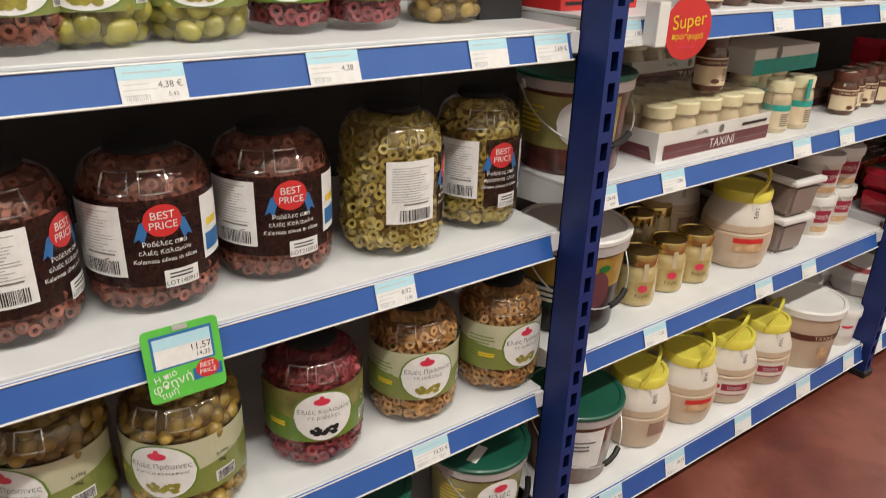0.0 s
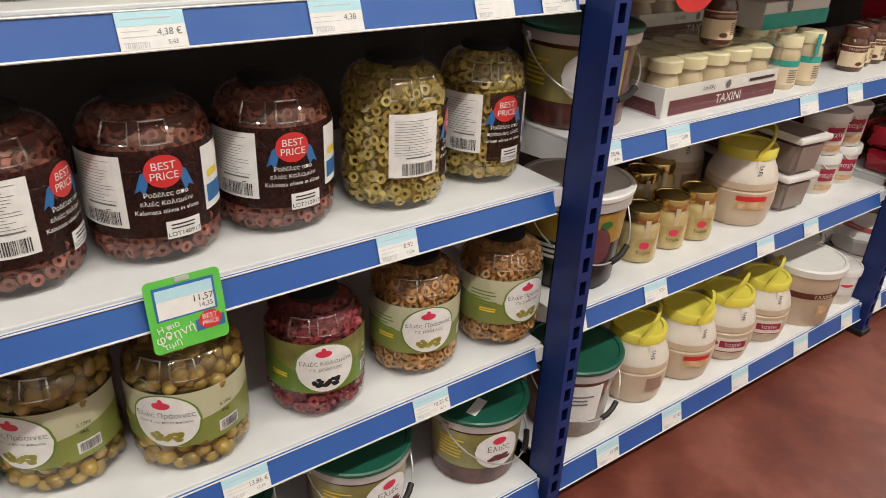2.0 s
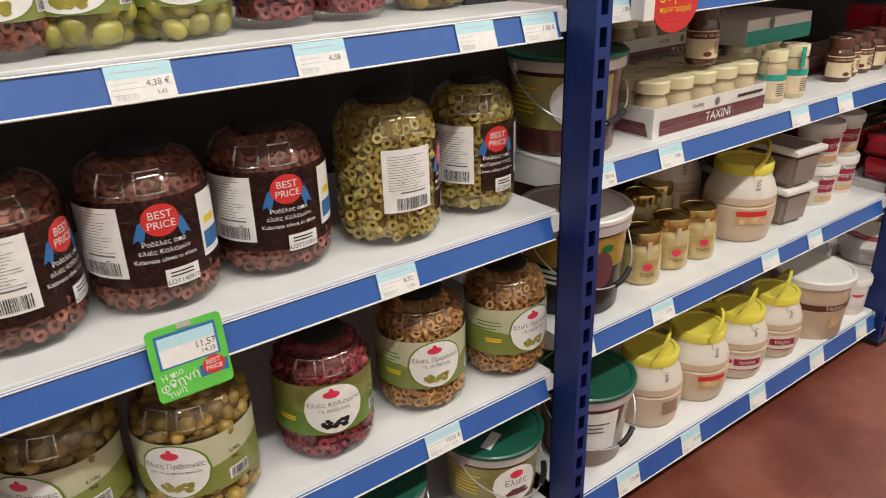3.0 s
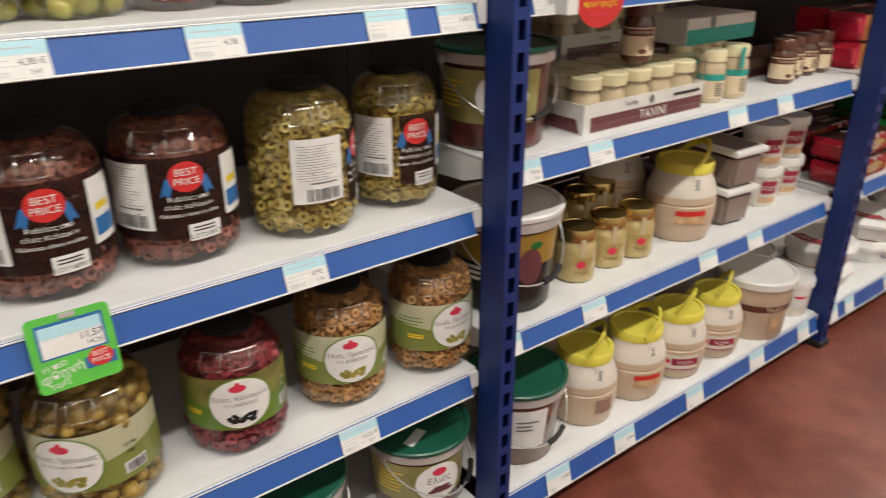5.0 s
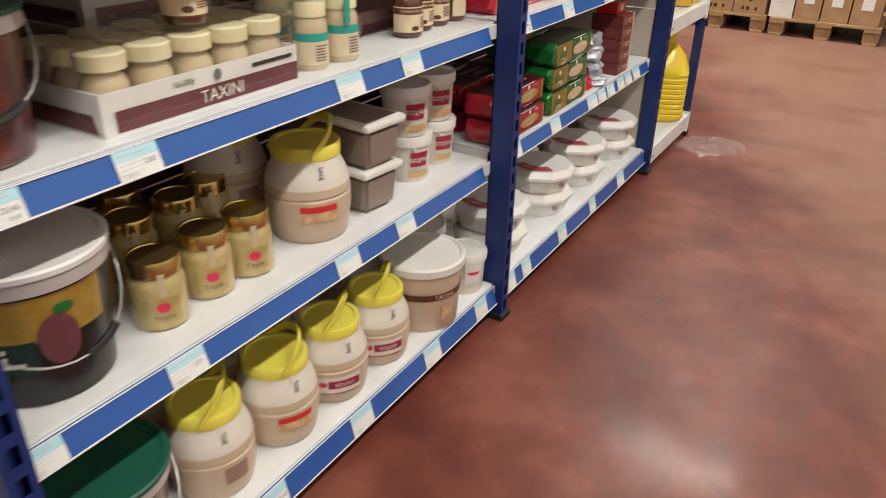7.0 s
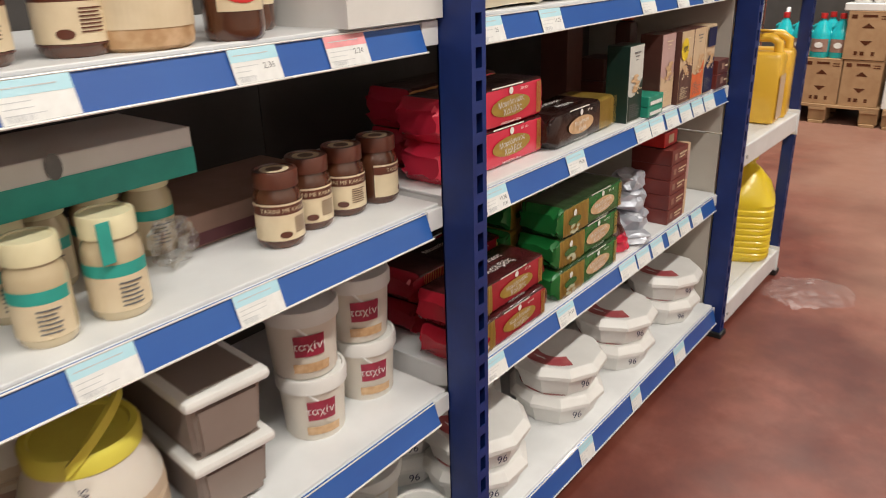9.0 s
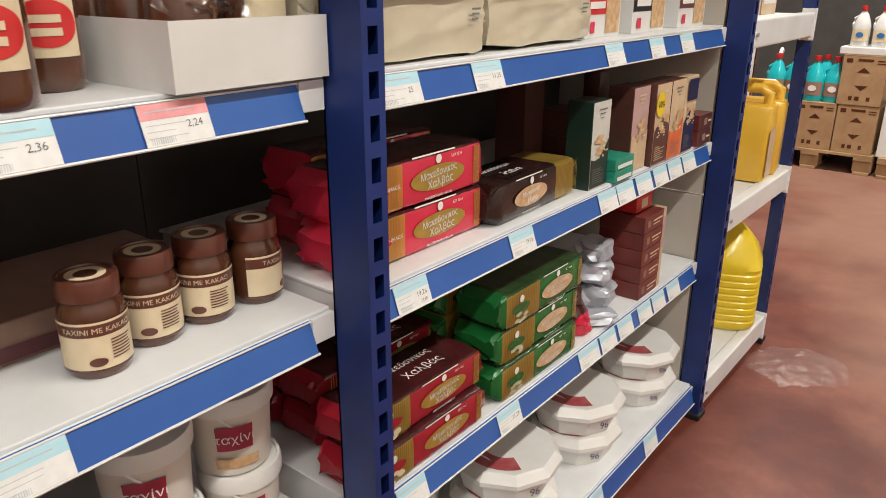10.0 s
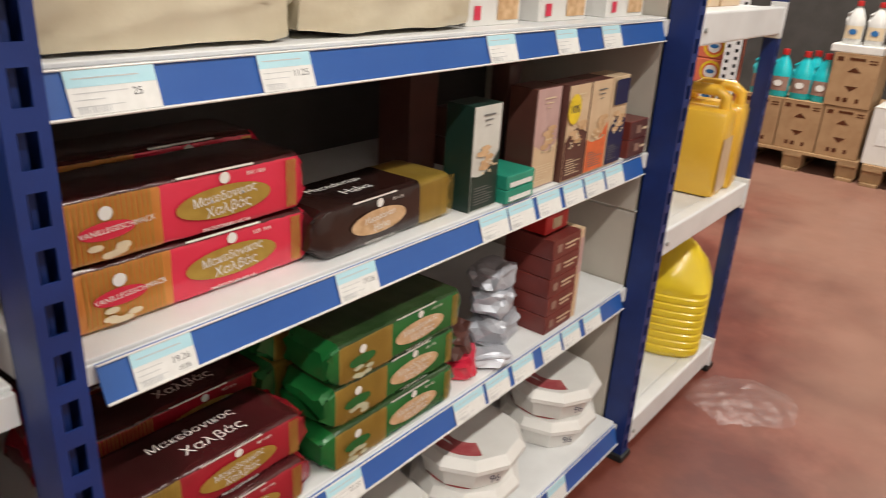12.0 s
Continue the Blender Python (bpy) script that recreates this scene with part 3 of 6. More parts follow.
for bay, k, spans in (
    (0, 3, ((-0.701, -0.627, "4,38 €", "5,43"), (-0.472, -0.398, "4,38", ""), (-0.212, -0.14, "", ""), (-0.083, -0.012, "1,68 €", ""))),
    (0, 2, ((-0.374, -0.302, "8,92", "11,06"),)),
    (0, 1, ((-0.96, -0.886, "", ""), (-0.652, -0.577, "13,86 €", "17,19"), (-0.299, -0.222, "10,25 €", "12,71"))),
    (0, 0, ((-0.16, -0.085, "16,16", ""), (-0.5, -0.43, "", ""))),
    (1, 3, ((0.115, 0.165, "1,80", ""), (0.57, 0.644, "", ""), (0.76, 0.834, "", ""), (1.017, 1.087, "2,36", ""))),
    (1, 2, ((0.085, 0.159, "20,46", "25,48"), (0.29, 0.362, "2,80", ""), (0.766, 0.843, "", ""), (0.978, 1.05, "", ""))),
    (1, 1, ((0.068, 0.128, "", ""), (0.311, 0.386, "3,30", ""), (0.735, 0.81, "", ""), (0.95, 1.02, "", ""))),
    (1, 0, ((0.195, 0.27, "13,08", ""), (0.427, 0.502, "10,43", ""), (0.715, 0.79, "", ""), (1.015, 1.09, "", ""), (1.28, 1.345, "", ""))),
    (2, 3, ((1.485, 1.573, "25", ""), (1.695, 1.77, "11,25", ""), (2.122, 2.197, "", ""), (2.323, 2.395, "", ""), (2.49, 2.565, "", ""))),
    (2, 2, ((1.515, 1.589, "19,26", "23,88"), (1.812, 1.888, "19,26", ""), (2.14, 2.22, "", ""), (2.225, 2.305, "", ""), (2.32, 2.4, "", ""), (2.415, 2.49, "", ""), (2.5, 2.58, "", ""), (2.59, 2.67, "", ""))),
    (2, 1, ((1.51, 1.58, "", ""), (1.79, 1.864, "21,27", ""), (2.1, 2.19, "", ""), (2.2, 2.275, "", ""), (2.29, 2.365, "", ""), (2.4, 2.475, "", ""), (2.485, 2.56, "", ""), (2.58, 2.66, "", ""))),
    (2, 0, ((1.47, 1.53, "", ""), (1.58, 1.64, "", ""), (1.86, 1.93, "", ""), (2.15, 2.21, "", ""), (2.45, 2.53, "", ""))),
):
    for x0, x1, price, second in spans:
        price_tag(bay, k, x0, x1, price, None, second=second)
price_tag(1, 3, 1.166, 1.241, "2,24", PAPER_PINK)


def promo_card():
    """A green card that hangs over the rail, with a price tag in its window."""
    z, front, h, out = LEVEL[0, 2]
    t = thing("promo_card", pose(-0.671, front - out - 0.006, z - 0.028, -10, 0, 0) @ Matrix.Scale(0.8, 4), "bright green promotional price card clipped on a shelf rail", "price card")
    bm = bmesh.new()
    rim = []
    for cx, cz, a0 in ((0.053, 0.053, 0), (-0.053, 0.053, 90), (-0.053, -0.053, 180), (0.053, -0.053, 270)):
        rim += [(cx + 0.009 * math.cos(radians(a0 + 18 * k)), cz + 0.009 * math.sin(radians(a0 + 18 * k))) for k in range(6)]
    front_rim, back_rim = [[bm.verts.new((x, y, z)) for x, z in rim] for y in (-0.0006, 0.0006)]
    bm.faces.new(front_rim)
    bm.faces.new(back_rim[::-1])
    for k in range(len(rim)):
        bm.faces.new((front_rim[k - 1], back_rim[k - 1], back_rim[k], front_rim[k]))
    part("card", bm, CARD_GREEN, t)
    part("window_frame", flat(-0.05, 0.05, -0.008, 0.05, -0.001), BLUE_INK, t)
    part("price_slip", flat(-0.046, 0.046, -0.005, 0.045, -0.0014), PAPER, t)
    part("header_bar", flat(-0.046, 0.046, 0.026, 0.045, -0.0018), PAPER_BLUE, t)
    part("clip", box(-0.012, 0.012, -0.003, 0.001, 0.053, 0.061, 0.001), PAIL_CLEAR, t)
    lines = place(words("11,57", 0.016), pose(0.028, -0.002, 0.017))
    join(lines, place(words("14,35", 0.011), pose(0.031, -0.002, 0.004)))
    part("price", lines, INK, t)
    lines = place(words("Η πιο", 0.015), pose(-0.034, -0.0014, -0.02, 0, -10))
    join(lines, place(words("φθηνή", 0.0215), pose(-0.024, -0.0014, -0.034, 0, -10)))
    join(lines, place(words("τιμή", 0.016), pose(-0.032, -0.0014, -0.05, 0, -10)))
    part("lettering", lines, WHITE_INK, t)
    bm = flat(0.01, 0.058, -0.04, -0.02, -0.0012)
    part("ribbon", bm, BLUE_INK, t)
    part("roundel", flat_oval(0.034, -0.024, 0.019, 0.016, -0.0016), RED_INK, t)
    lines = place(words("BEST", 0.012), pose(0.034, -0.002, -0.018))
    join(lines, place(words("PRICE", 0.011), pose(0.034, -0.002, -0.029)))
    part("roundel_text", lines, WHITE_INK, t)


promo_card()


def promo_disc():
    z, front, h, out = LEVEL[1, 3]
    t = thing("promo_disc", pose(0.233, front - 0.054, 1.137, 0, 0, -8), "round red special-offer sign with yellow words on a shelf rail", "sign")
    bm = bmesh.new()
    n = 40
    f = [bm.verts.new((0.054 * math.cos(2 * math.pi * k / n), -0.001, 0.054 * math.sin(2 * math.pi * k / n))) for k in range(n)]
    g = [bm.verts.new((0.054 * math.cos(2 * math.pi * k / n), 0.001, 0.054 * math.sin(2 * math.pi * k / n))) for k in range(n)]
    bm.faces.new(f)
    bm.faces.new(g[::-1])
    for k in range(n):
        bm.faces.new((f[k], g[k], g[(k + 1) % n], f[(k + 1) % n]))
    part("disc", bm, RED_INK, t)
    part("lettering", join(place(words("Super", 0.034), pose(0, -0.002, 0.012, 0, -6)), place(words("προσφορά", 0.015), pose(0, -0.002, -0.014))), YELLOW_INK, t)
    part("small_words", flat(-0.02, 0.02, -0.034, -0.03, -0.002), PINK_RED, t)
    part("clip", box(-0.075, -0.05, -0.004, 0.03, -0.03, 0.045, 0.002), RAIL_CLEAR, t, "white plastic clip")


promo_disc()


# ---- jars of olives ----
def ring_mesh(bm, m, ro, ri, h, seg=8):
    """One olive slice: a short ring with a square section."""
    vs = [[], [], [], []]
    for k in range(seg):
        a = 2 * math.pi * k / seg
        c, s = math.cos(a), math.sin(a)
        for j, (r, z) in enumerate(((ro, -h), (ro, h), (ri, h), (ri, -h))):
            vs[j].append(bm.verts.new(m @ Vector((r * c, r * s, z))))
    for k in range(seg):
        i = (k + 1) % seg
        for j in range(4):
            q = (j + 1) % 4
            bm.faces.new((vs[j][k], vs[j][i], vs[q][i], vs[q][k]))


def olive_mesh(bm, m, r, stretch, seg=10, rings=6):
    prev = None
    for j in range(rings + 1):
        a = math.pi * j / rings
        z, rr = -stretch * r * math.cos(a), r * math.sin(a)
        row = [bm.verts.new(m @ Vector((0, 0, z)))] if j in (0, rings) else [bm.verts.new(m @ Vector((rr * math.cos(2 * math.pi * k / seg), rr * math.sin(2 * math.pi * k / seg), z))) for k in range(seg)]
        if prev:
            for k in range(seg):
                i = (k + 1) % seg
                if len(prev) == 1:
                    bm.faces.new((prev[0], row[i], row[k]))
                elif len(row) == 1:
                    bm.faces.new((prev[k], prev[i], row[0]))
                else:
                    bm.faces.new((prev[k], prev[i], row[i], row[k]))
        prev = row


def radius_at(profile, z):
    for (ra, za), (rb, zb) in zip(profile, profile[1:]):
        if za <= z <= zb and zb > za:
            return ra + (rb - ra) * (z - za) / (zb - za)
    return profile[-1][0]


def filling(profile, z0, z1, kind, size, count, seed, skip=None):
    """Olives or slices crowded against the inside of a jar's wall and over its dome: an outer layer with little overlap, and a deeper one behind its gaps."""
    rnd = random.Random(seed)
    bm = bmesh.new()
    gap = size * (1.3 if kind == "slice" else 1.55)
    taken = {}
    for k in range(count * 7):
        outer = k < count * 5
        z = z0 + (z1 - z0) * (rnd.random() if k % 4 else 1 - 0.25 * rnd.random())
        u = rnd.uniform(-130, 110)
        if skip and skip(u, z):
            continue
        wall = min(radius_at(profile, max(0.004, z + d)) for d in (-0.009, 0.0, 0.009))
        r = max(0.004, wall - size * (rnd.uniform(0.5, 0.75) if outer else rnd.uniform(1.5, 2.3)))
        p = Vector((r * math.sin(radians(u)), -r * math.cos(radians(u)), z))
        if outer:
            cell = tuple(int(math.floor(c / gap)) for c in p)
            near = [q for dx in (-1, 0, 1) for dy in (-1, 0, 1) for dz in (-1, 0, 1) for q in taken.get((cell[0] + dx, cell[1] + dy, cell[2] + dz), ())]
            if any((p - q).length < gap for q in near):
                continue
            taken.setdefault(cell, []).append(p)
        if kind == "slice":
            slope = (radius_at(profile, z - 0.006) - radius_at(profile, min(z1, z + 0.006))) / 0.012
            face = Vector((math.sin(radians(u)), -math.cos(radians(u)), max(0.0, slope))).normalized()
            face = (face + Vector((rnd.uniform(-1, 1), rnd.uniform(-1, 1), rnd.uniform(-1, 1))) * (0.35 if rnd.random() < 0.62 else 1.1)).normalized()
            m = Matrix.Translation(p) @ face.to_track_quat("Z", "Y").to_matrix().to_4x4()
            ring_mesh(bm, m, size * rnd.uniform(0.8, 1.02), size * rnd.uniform(0.34, 0.46), size * rnd.uniform(0.36, 0.55), 10)
        else:
            m = Matrix.Translation(p) @ pose(0, 0, 0, rnd.uniform(0, 180), rnd.uniform(0, 180), rnd.uniform(0, 180))
            olive_mesh(bm, m, size * rnd.uniform(0.85, 1.1), rnd.uniform(1.05, 1.3))
    return bm


def jar_profile(R, H):
    p = ((0.0, 0.003), (0.62, 0.0), (0.8, 0.008), (0.95, 0.05), (1.0, 0.11), (1.0, 0.185), (1.008, 0.192), (0.965, 0.2), (0.97, 0.208), (1.0, 0.22), (1.0, 0.64), (1.012, 0.652), (1.005, 0.66), (0.955, 0.668), (0.96, 0.68), (0.995, 0.7), (0.985, 0.79), (0.93, 0.87), (0.82, 0.93), (0.66, 0.965), (0.52, 0.98), (0.5, 0.985))
    return [(R * a, H * b) for a, b in p]


def jar_embossing(R, H, u):
    """Raised clear loops moulded into the shoulder."""
    bm = bmesh.new()
    for side in (-1, 1):
        pts = []
        for k in range(17):
            a = 2 * math.pi * k / 16
            du = side * 17 + 12 * max(-1, min(1, 1.5 * math.cos(a)))
            dz = 0.865 + 0.06 * max(-1, min(1, 1.5 * math.sin(a)))
            r = radius_at(jar_profile(R, H), dz * H)
            pts.append(around(r, u + du, dz * H, 0.001))
        tube(pts, 0.0017, 6, bm)
    return bm


def big_jar(m, R, H, kind, turn, label, style, lid=True):
    """A large clear plastic jar: shell, filling, brine, label and lid."""
    t = thing("olive_jar", m, label, "jar", "large olive jars on the shelf")
    prof = jar_profile(R, H)
    part("shell", lathe(prof, 48), PET, t, "clear ribbed plastic shell", True)
    seed = int(R * 10000) + int(H * 1000) + len(kind)
    inner = [(max(0, r * 0.985 - 0.011), z + 0.01) for r, z in prof if z < H * 0.9]
    mats = {"brown": OL_BROWN, "green": OL_GREEN, "tan": OL_TAN, "purple": OL_PURPLE, "whole": OL_WHOLE, "light": OL_LIGHT}
    part("brine", lathe(inner + [(0, inner[-1][1])], 32), BRINE[kind], t, "", True)
    a, b = (0.05, 0.17) if style != "green" else (0.062, 0.158)
    s = 1.0 if H > 0.2 else H / 0.24
    hidden = None if style in ("half", "dark") else (lambda u, z: a * s + 0.006 < z < b * s - 0.006)
    if kind in ("whole", "light"):
        fill = filling([(r - 0.004, z) for r, z in prof], 0.014, H * 0.93, "olive", 0.0125 if kind == "whole" else 0.015, 330, seed, hidden)
    else:
        fill = filling([(r - 0.002, z) for r, z in prof], 0.02, H * 0.945, "slice", 0.0098, 680, seed, hidden)
    part("olive_filling", fill, mats[kind], t, "crowded " + mats[kind].name.replace("_", " "), True, "stuff")
    part("embossing", jar_embossing(R, H, turn * 0.3 - 22), PET_EDGE, t, "raised loops moulded in clear plastic", True)
    if lid:
        part("lid", lathe([(0, H * 0.985), (0.5 * R, H * 0.985), (0.52 * R, H * 0.99), (0.52 * R, H * 1.02), (0.48 * R, H * 1.03), (0, H * 1.03)], 32), LID_BLACK, t, "dark screw lid", True)
    if style in ("dark", "half"):
        u = turn
        if style == "dark":
            lab = part("label", band(R, a * s, b * s, u - 95, u + 68), DARK_LABEL, t, "dark printed film label")
        else:
            lab = part("label", band(R, a * s, b * s, u - 24, u + 68), DARK_LABEL, t, "dark printed film label")
        part("info_panel", band(R, 0.065 * s, (0.167 if style == "half" else 0.163) * s, u - 88, u - 33, 0.0016), PAPER, lab, "white panel of small print")
        part("small_print", join(bars(R, u - 82, u - 40, 0.1 * s, 0.158 * s, 14, 0.0022, 0.35, 1, 0.17), bars(R, u - 70, u - 40, 0.094 * s, 0.1 * s, 1, 0.0022)), INK_GREY, lab)
        part("barcode", barcode_round(R, u - 74, u - 40, 0.069 * s, 0.088 * s, 0.0022), INK, lab, kind="stuff")
        part("side_panel", band(R, 0.07 * s, 0.16 * s, u + 36, u + 68, 0.0016), PAPER, lab, "white panel with yellow and blue print")
        part("yellow_print", band(R, 0.115 * s, 0.125 * s, u + 42, u + 60, 0.0022), YELLOW_INK, lab)
        part("blue_print", band(R, 0.08 * s, 0.105 * s, u + 39, u + 65, 0.0022), BLUE_INK, lab)
        for sd in (-1, 1):
            bm = bmesh.new()
            pts = [bm.verts.new(around(R, u + sd * math.degrees(dx / R), z * s, 0.0012)) for dx, z in ((0.018, 0.146), (0.029, 0.139), (0.038, 0.114), (0.031, 0.118), (0.026, 0.11), (0.021, 0.126))]
            bm.faces.new(pts if sd > 0 else pts[::-1])
            part("ribbon", bm, BLUE_INK, lab)
        part("roundel", oval(R, u, 0.141 * s, 0.0245, 0.022), RED_INK, lab)
        tx = wrap(words("BEST", 0.0148), R, u, 0.148 * s, 0.0024)
        join(tx, wrap(words("PRICE", 0.0142), R, u, 0.1345 * s, 0.0024))
        part("roundel_text", tx, WHITE_INK, lab)
        tx = wrap(words("Ροδέλες από", 0.0092), R, u, 0.11 * s)
        join(tx, wrap(words("ελιές Καλαμών" if kind == "brown" else "πράσινες ελιές", 0.0092), R, u, 0.0985 * s))
        join(tx, wrap(words("Kalamata olives in slices" if kind == "brown" else "Green olives in slices", 0.0086), R, u, 0.0865 * s))
        part("lettering", tx, WHITE_INK, lab)
        lot = part("lot_sticker", band(R, 0.046 * s, 0.071 * s, u - 4, u + 26, 0.0024), PAPER, t, "white lot sticker")
        tx = wrap(words({-3: "LOT140917", -6: "LOT210917"}.get(turn, "LOT201017"), 0.009), R, u + 11, 0.052 * s, 0.003)
        part("lot_number", tx, INK, lot)
        part("date_print", bars(R, u, u + 22, 0.058 * s, 0.068 * s, 2, 0.003, 0.1, 5), INK, lot)
    else:
        u = turn
        ground = OLIVE_DARK if kind == "purple" else SAGE_PALE
        lab = part("label", band(R, a * s, b * s, u - 100, u + 100), ground, t, "olive-green paper label with a white oval")
        for side in (-1, 1):
            bm = bmesh.new()
            rows = []
            for k in range(17):
                du = side * (12 + 88 * k / 16)
                top = a * s + 0.001 + (b - a) * s * (0.4 + 0.22 * k / 16)
                rows.append((bm.verts.new(around(R, u + du, a * s + 0.0005, 0.0012)), bm.verts.new(around(R, u + du, top, 0.0012))))
            for p, q in zip(rows, rows[1:]):
                f = (p[0], q[0], q[1], p[1])
                bm.faces.new(f if side > 0 else f[::-1])
            part("lower_field", bm, SAGE if kind != "purple" else LEAF_GREEN, lab)
        part("green_rim", oval(R, u, (a + b) / 2 * s, 0.0525, 0.0475 * s, 0.0016), LEAF_GREEN, lab)
        part("white_oval", oval(R, u, (a + b) / 2 * s, 0.049, 0.0455 * s, 0.0021), PAPER, lab)
        logo = oval(R, u - 2, 0.139 * s, 0.0135, 0.0065, 0.0026)
        oval(R, u - 2, 0.1455 * s, 0.004, 0.005, 0.0026, 10, logo)
        part("logo", logo, PINK_RED, lab, "small red logo shape")
        tx = wrap(words("Ελιές Καλαμών" if kind == "purple" else "Ελιές Πράσινες", 0.0118), R, u, 0.121 * s, 0.0027)
        join(tx, wrap(words("σε ροδέλες" if kind != "whole" else "γεμιστές με πάστα πιπεριάς", 0.0098 if kind != "whole" else 0.006), R, u, 0.109 * s, 0.0027))
        part("lettering", tx, INK_GREY, lab)
        rnd = random.Random(4)
        pic = bmesh.new()
        for k in range(26):
            oval(R, u + rnd.uniform(-15, 15), (0.082 + rnd.uniform(-0.006, 0.008)) * s, 0.0045, 0.0035, 0.0027 + k * 1e-5, 8, pic)
        part("olive_picture", pic, BRINE["black"] if kind == "purple" else OL_LIGHT, lab, kind="stuff")
        part("barcode_field", band(R, 0.072 * s, 0.092 * s, u + 48, u + 70, 0.0018), PAPER, lab)
        part("barcode", barcode_round(R, u + 50, u + 68, 0.074 * s, 0.09 * s, 0.0023), INK, lab, kind="stuff")
        tx = wrap(words("3kg", 0.009), R, u + 56, 0.108 * s, 0.0018)
        join(tx, wrap(words("5,15kg" if kind == "whole" else "2kg", 0.008), R, u + 57, 0.121 * s, 0.0018))
        part("weight", tx, INK if kind != "purple" else WHITE_INK, lab)
        part("side_print", bars(R, u - 80, u - 42, 0.085 * s, 0.135 * s, 7, 0.0014, 0.4, 7, 0.3), LEAF_GREEN, lab)
        part("yellow_symbols", bars(R, u - 66, u - 44, 0.088 * s, 0.098 * s, 2, 0.0018, 0.05, 3, 0.7), YELLOW_INK, lab)
    return t


Z = {k: v[0] for k, v in LEVEL.items()}
zB, zC, zA, zD = Z[0, 2], Z[0, 1], Z[0, 3], Z[0, 0]
for x, y, turn, kind, style in ((-0.838, 0.16, 50, "brown", "dark"), (-0.654, 0.157, -3, "brown", "dark"), (-0.469, 0.16, -6, "brown", "dark"), (-0.27, 0.136, 51, "green", "half"), (-0.079, 0.148, -4, "green", "half")):
    big_jar(pose(x, y, zB), 0.088 if kind == "brown" else 0.086 if turn > 0 else 0.076, 0.22 if kind == "brown" else 0.234, kind, turn, "large clear jar of %s sliced olives with a black label" % kind, style)
for x, y, turn, kind in ((-1.035, 0.19, -34, "whole"), (-0.832, 0.19, -42, "whole"), (-0.653, 0.128, -38, "whole"), (-0.431, 0.128, -15, "purple"), (-0.224, 0.13, -15, "tan"), (-0.028, 0.118, 1, "tan")):
    big_jar(pose(x, y, zC), 0.09 if kind == "whole" else 0.084, {"whole": 0.222, "purple": 0.213}.get(kind, 0.222), kind, turn, "large clear jar of %s olives with a green label" % kind, "green")
# smaller jars on the shelf above
for x, y, R, kind, turn in ((-0.785, 0.12, 0.058, "brown", 0), (-0.69, 0.15, 0.069, "light", -14), (-0.561, 0.15, 0.065, "light", -14), (-0.426, 0.162, 0.058, "purple", -25), (-0.308, 0.158, 0.058, "purple", -28), (-0.14, 0.18, 0.06, "whole", -30)):
    big_jar(pose(x, y, zA), R, 0.17, kind, turn, "medium clear jar of %s olives on an upper shelf" % kind, "green")


# ---- pails and tubs ----
def bail(R, z, lean, grip_u):
    """A wire handle hanging from two sides of a pail, and where its grip sits."""
    pts = []
    for k in range(21):
        a = math.pi * k / 20
        pts.append((R * 1.04 * math.cos(a), -R * 1.05 * math.sin(a), z - lean * math.sin(a) ** 0.8))
    return pts


